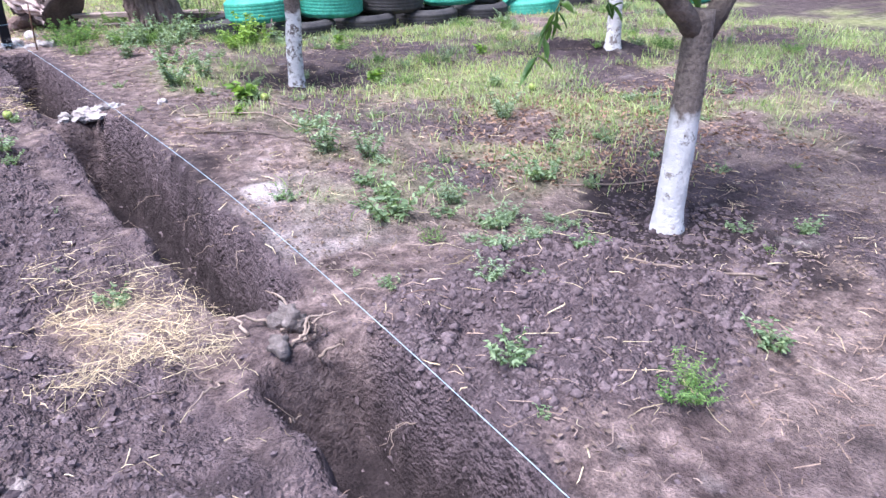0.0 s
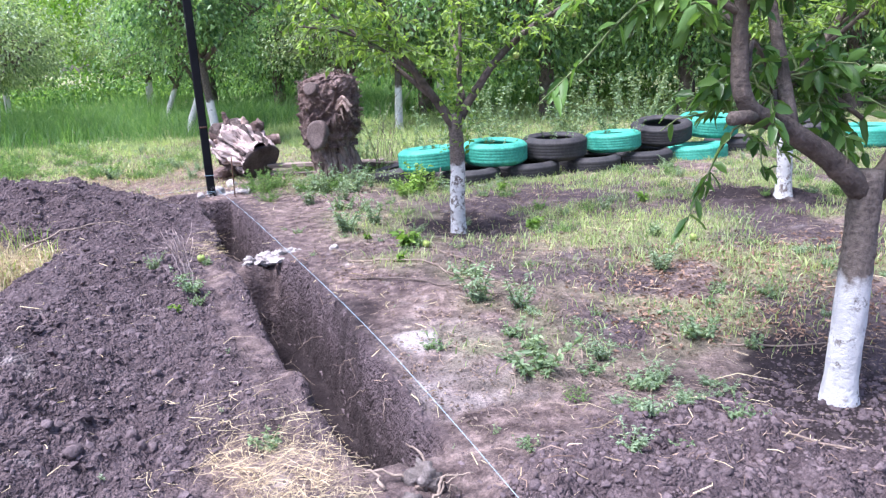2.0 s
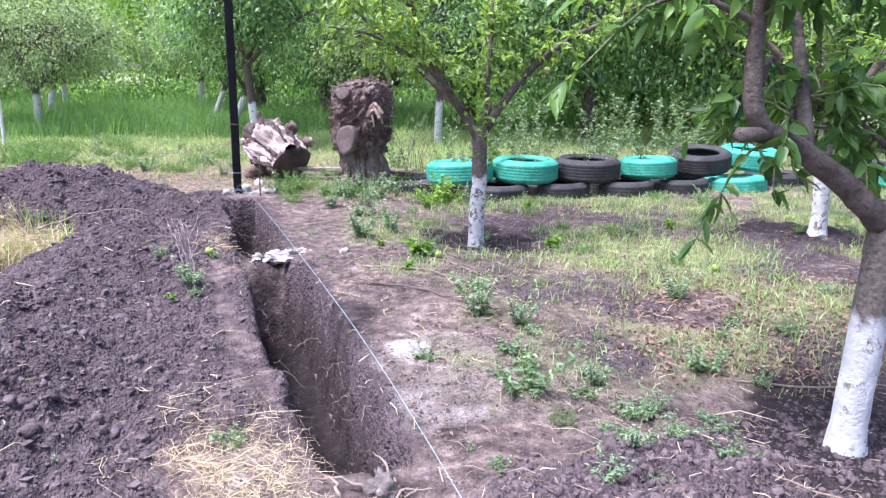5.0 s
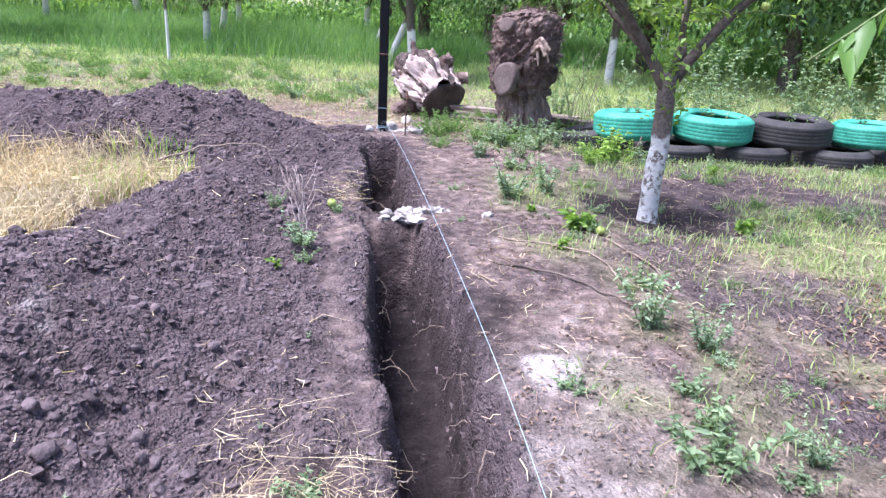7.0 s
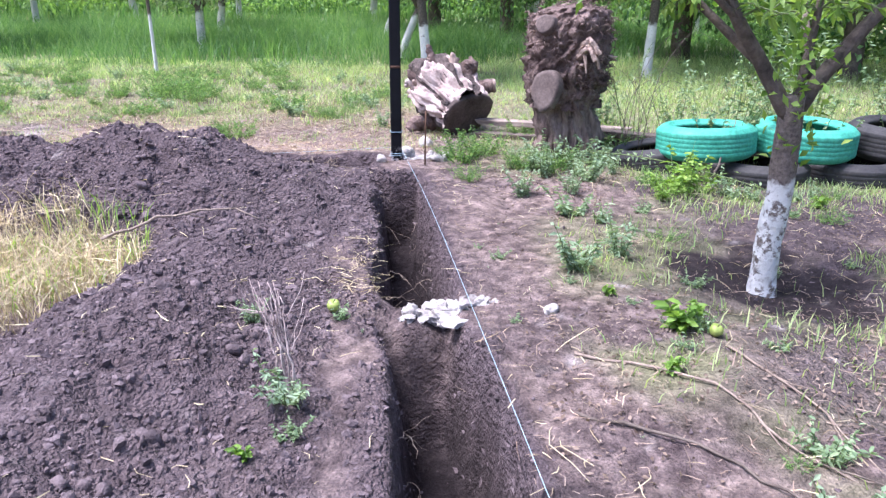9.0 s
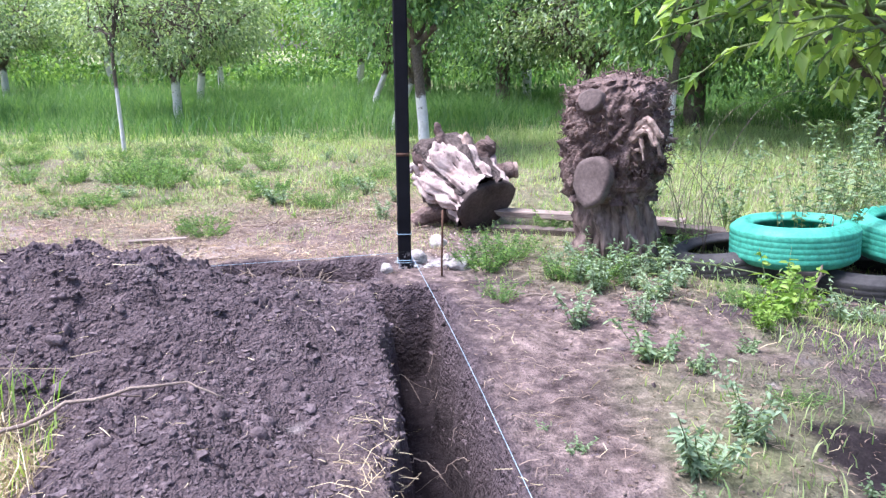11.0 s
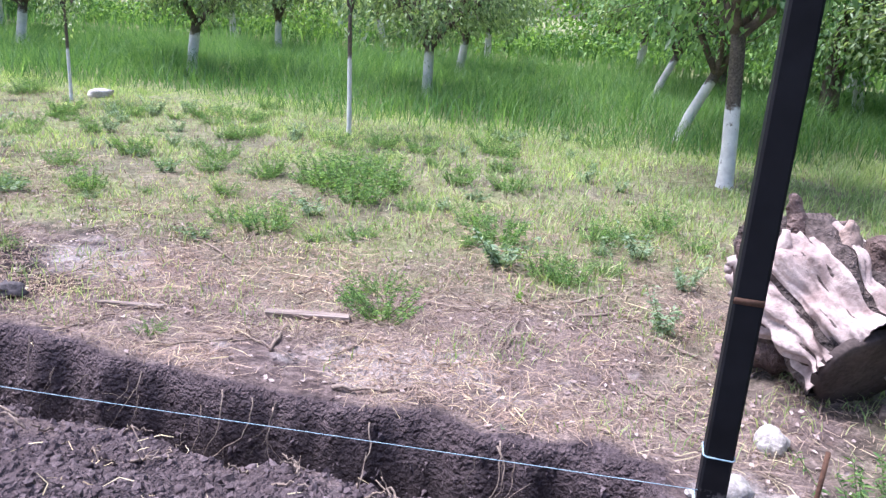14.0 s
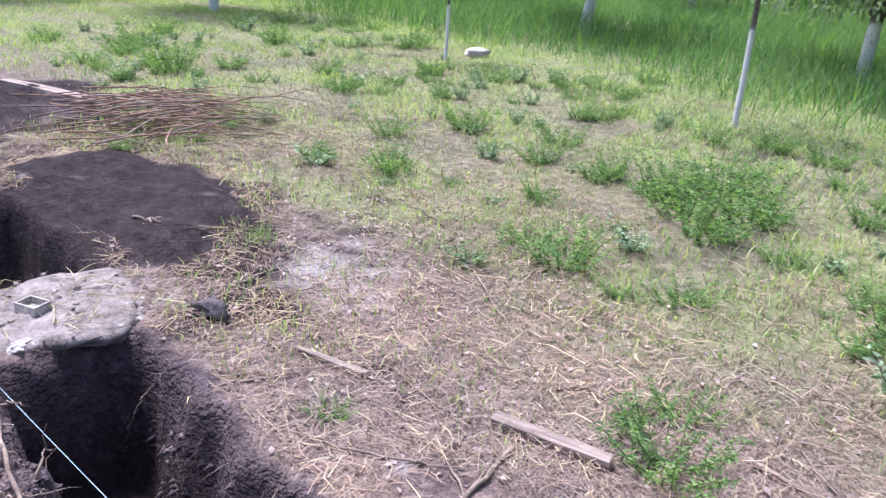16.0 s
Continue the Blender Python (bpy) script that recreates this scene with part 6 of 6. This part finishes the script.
W = {
    "broad": [weed("broadleaf_weed", "leafy green weed with toothed leaves on bare earth", 0.17, 12, 0.046, MAT_WEED, 18, 3.5, 0.42, lean=0.8, big=True) for k in range(3)],
    "grey": [weed("grey_weed", "silvery grey green weed on dug earth", 0.22, 11, 0.036, MAT_WEED_GREY, 30, 1.6, 0.34, lean=0.55) for k in range(3)],
    "bush": [weed("bushy_weed", "bushy feathery green weed in dry grass", 0.22, 34, 0.036, MAT_BUSH, 34, 6.5, 0.22, lean=0.8) for k in range(3)],
    "bright": [weed("seedling", "small bright green seedling", 0.13, 7, 0.06, MAT_SEEDLING, 11, 1.0, 0.55, big=True)],
    "yellow": [weed("yellow_shrub", "low yellow green leafy shrub near the tyres", 0.30, 15, 0.06, MAT_WEED_YELLOW, 20, 3.5, 0.5, lean=0.8, big=True)],
    "tallgrey": [weed("shrub", "tall wispy grey green shrub behind the tyres", 0.75, 14, 0.05, MAT_SHRUB, 40, 1.4, 0.4, lean=0.4) for k in range(2)],
    "thin": [weed("dry_weed", "thin withering weed with sparse leaves beside the trench", 0.3, 5, 0.042, MAT_WEED_GREY, 16, 0.8, 0.34, lean=0.22)],
}
used = {}


def plant(kind, x, y, s=1.0, squash=1.0):
    s = s * {"broad": 1.35, "grey": 1.25, "bush": 1.1, "bright": 0.9}.get(kind, 1.0)
    lst = W[kind]
    k = used.get(kind, 0)
    used[kind] = k + 1
    m = pose(x, y, ground_z(x, y) - 0.01, 0, 0, (k * 97) % 360) @ Matrix.Diagonal((s, s, s * squash, 1))
    if k < len(lst):
        lst[k].matrix_basis = m
    else:
        copy_thing(lst[k % len(lst)], m)


for x, y, s in ((1.05, -4.80, 0.6), (1.10, -4.60, 0.45), (1.12, -4.42, 0.36), (1.35, -5.02, 0.36), (1.42, -5.25, 0.36), (1.25, -5.18, 0.3), (0.80, -5.95, 0.42), (1.55, -6.2, 0.6), (0.75, -5.35, 0.45), (1.87, -4.68, 0.6), (2.05, -4.85, 0.5), (2.3, -4.25, 0.6), (2.5, -4.4, 0.4),
                (1.05, -2.05, 0.4), (0.42, -1.95, 0.25), (0.5, -2.1, 0.25), (2.62, -3.2, 0.7), (2.06, -2.72, 0.45), (1.22, -3.6, 0.5), (1.15, -2.8, 0.55), (1.05, -2.98, 0.45), (-0.02, -4.95, 0.35), (1.6, -4.3, 0.3), (3.1, -4.2, 0.6), (0.95, -1.4, 0.7),
                (1.1, -1.55, 0.6), (1.35, -1.35, 0.6), (1.45, -5.5, 0.4), (2.4, -5.7, 0.5), (2.7, -5.0, 0.5), (-0.2, -3.52, 0.28), (-0.14, -2.78, 0.4), (0.5, -2.75, 0.3), (1.3, -2.35, 0.35)):
    plant("broad", x, y, s)
for x, y, s in ((1.12, -3.98, 0.7), (1.28, -4.1, 0.6), (0.82, -2.25, 0.9), (1.05, -2.05, 0.8), (2.25, -3.85, 0.8), (-0.22, -3.40, 0.5), (0.95, -0.55, 0.9), (1.05, -1.0, 0.8), (1.0, -0.2, 0.75), (1.18, -0.28, 0.8), (0.82, -0.12, 0.65), (1.32, -0.3, 0.7), (0.9, -0.35, 0.7), (1.15, -0.5, 0.7),
                (1.2, -0.7, 0.8), (0.75, -1.05, 0.7), (1.35, -4.75, 0.6), (1.2, -5.35, 0.4), (-0.15, 1.25, 0.7), (-0.05, 1.9, 0.8), (-0.3, 2.3, 0.7), (1.4, -0.5, 0.55), (1.75, -0.62, 0.35), (2.0, -0.95, 0.6), (-0.42, -2.9, 0.4)):
    plant("grey", x, y, s)
for x, y, s in ((0.46, -0.05, 0.8), (0.60, 0.12, 0.72), (0.85, -0.30, 0.6), (1.05, -0.42, 0.5), (-1.35, 1.05, 0.8), (-1.52, 1.15, 0.6), (-1.1, 2.2, 0.9), (-2.4, 2.95, 1.25), (-2.62, 3.2, 1.2), (-2.15, 3.15, 1.1), (-2.5, 3.5, 1.1), (-3.05, 3.15, 0.9), (-0.62, 1.75, 0.55), (-0.45, 1.95, 0.5), (-1.22, 2.1, 0.6),
                (-3.8, 2.1, 0.75), (-4.45, 2.6, 0.7), (-3.0, 2.45, 0.7), (-4.3, 3.2, 0.8), (-3.7, 3.5, 0.8), (-5.2, 3.8, 0.9), (-5.8, 3.2, 0.8), (-7.2, 2.4, 1.3), (-6.6, 3.6, 0.9), (-0.55, 2.55, 0.75), (-0.2, 3.0, 0.8),
                (0.0, 2.6, 0.7), (-1.7, 3.6, 0.7), (-5.4, 1.3, 0.7), (-4.9, 1.0, 0.5), (-8.4, 4.2, 1.1), (-7.6, 5.6, 1.1), (-5.0, 5.2, 0.9), (-8.8, 2.8, 1.0), (-1.45, 1.3, 0.5), (1.75, 0.55, 0.9), (1.0, 0.75, 0.7),
                (-3.3, 0.95, 0.35), (-2.1, 0.45, 0.4), (-2.15, 2.7, 0.9), (-3.45, 3.0, 0.7), (-9.6, 3.4, 1.1), (-6.2, 4.6, 0.8)):
    plant("bush", x, y, s)
for x, y, s in ((1.08, -2.82, 1.0), (1.16, -2.72, 0.8), (2.06, -2.60, 1.0), (-0.8, 1.42, 0.5), (-0.3, -3.62, 0.45), (2.4, -1.2, 0.8),
                (0.95, -3.15, 0.6), (3.2, -2.2, 0.8), (0.9, -2.5, 0.5)):
    plant("bright", x, y, s)
for k in range(46):
    plant(("grey", "broad", "bush")[k % 3], rng.uniform(1.9, 6.0), rng.uniform(-1.1, -0.75) if k % 2 else rng.uniform(-3.6, -0.8), rng.uniform(0.25, 0.5))
for k in range(215):
    plant(("grey", "bush", "broad", "bush")[k % 4], rng.uniform(-10.5, -0.3), rng.uniform(1.3, 6.2) if k < 60 else rng.uniform(1.8, 6.4), rng.uniform(0.35, 0.9), 0.85)
for k in range(95):
    plant(("broad", "grey", "broad", "thin", "bush")[k % 5], rng.uniform(0.7, 5.2), rng.uniform(-6.3, -0.7), rng.uniform(0.15, 0.45), 0.7)
for k in range(14):
    plant(("grey", "broad", "grey")[k % 3], 1.36 + rng.normal(0, 0.16), -5.08 + rng.normal(0, 0.13), rng.uniform(0.2, 0.42), 0.75)
for k in range(7):
    plant("broad", 1.75 + 0.09 * k + rng.normal(0, 0.04), -4.45 - 0.02 * k + rng.normal(0, 0.06), rng.uniform(0.22, 0.42), 0.8)
for k in range(6):
    plant("bush", rng.uniform(0.4, 1.7), rng.uniform(-1.0, 0.5), rng.uniform(0.4, 0.75))
for x, y, s in ((1.66, -0.95, 0.8), (1.85, -0.85, 0.65), (1.55, -1.1, 0.5)):
    plant("yellow", x, y, s)
for x, y, s in ((2.15, -0.3, 0.9), (2.5, 0.25, 0.95), (2.85, -0.3, 0.9), (3.1, 0.35, 1.05), (3.5, -0.25, 0.95), (3.85, 0.4, 1.0), (4.15, -0.3, 0.9), (4.5, 0.5, 1.1), (5.0, 0.6, 1.0), (5.5, 0.7, 1.1), (6.0, 0.6, 1.0), (2.2, 0.8, 0.7), (6.6, 0.8, 1.1), (1.75, 1.3, 0.8), (3.3, 1.2, 1.1), (4.4, 1.4, 1.1), (5.6, 1.6, 1.2)):
    plant("tallgrey", x, y, s)
for x, y, s in ((-0.52, -5.05, 0.85), (-0.62, -5.5, 0.5), (-0.22, -3.30, 0.95), (-0.24, -3.40, 0.7), (-0.1, -4.2, 0.7), (0.55, -5.2, 0.4), (-0.15, -4.75, 0.6), (0.62, -4.45, 0.4), (0.85, -3.95, 0.4), (-1.1, 0.22, 0.4), (-0.62, 0.25, 0.5), (1.5, -0.9, 0.9), (0.7, -3.9, 0.5), (-0.12, -2.62, 0.6), (-0.2, -2.5, 0.5), (-0.05, -2.9, 0.5), (0.55, -1.6, 0.5), (0.42, -0.9, 0.5), (0.45, -2.2, 0.4), (0.75, -3.5, 0.4)):
    plant("thin", x, y, s)
arch = thing("stem_clump", pose(1.75, 0.2, ground_z(1.75, 0.2)), "thin arching bare stems beside the stump", "stems")
for k in range(16):
    a = rng.uniform(-0.6, 3.6)
    L = rng.uniform(0.5, 1.0)
    p = np.array([rng.normal(0, 0.14), rng.normal(0, 0.12), 0.0])
    path = smooth_path([p, p + np.array([math.cos(a) * L * 0.15, 0.1, L * 0.6]), p + np.array([math.cos(a) * L * 0.5, 0.15, L * 0.95]), p + np.array([math.cos(a) * L, 0.2, L * 0.8])], 4)
    part("stem", tube(Geo(), path, np.linspace(0.003, 0.001, 13), 4), MAT_STEM if k % 3 == 0 else MAT_TWIG_DARK, arch)
stalk = thing("fallen_stalk", pose(0, 0, 0), "long pale green stalk lying bent over the weeds", "stalk")
run = smooth_path([(1.24, -0.30, 0.10), (1.45, -0.52, 0.13), (1.70, -0.72, 0.12), (2.08, -0.97, 0.05), (2.3, -1.08, -0.02)], 5)
part("stem", tube(Geo(), run, np.linspace(0.0045, 0.0025, len(run)), 7), MAT_STEM, stalk)
tips = run[rng.integers(2, len(run), 90)]
part("foliage", leaf_cloud(Geo(), tips + rng.normal(0, 0.015, tips.shape), rng.normal(size=tips.shape), 0.04, 0.014), MAT_WEED, stalk)
stick([(1.98, -0.72, 0.02), (2.08, -0.6, 0.2), (2.2, -0.42, 0.33)], 0.007, MAT_TWIG_DARK, "dry brown stick leaning on a turquoise tyre", 0.0, 2)
for k in range(5):
    x0, y0 = -0.24 + rng.normal(0, 0.02), -3.30 + rng.normal(0, 0.03)
    zz = ground_z(x0, y0)
    stick([(x0, y0, zz), (x0 - 0.03, y0 + 0.03, zz + 0.16), (x0 - 0.09 + rng.normal(0, 0.02), y0 + 0.06, zz + 0.3 + rng.normal(0, 0.03))], 0.004, MAT_WOOD_PALE, "withered pale upright weed stalk beside the trench", 0.0, 4)
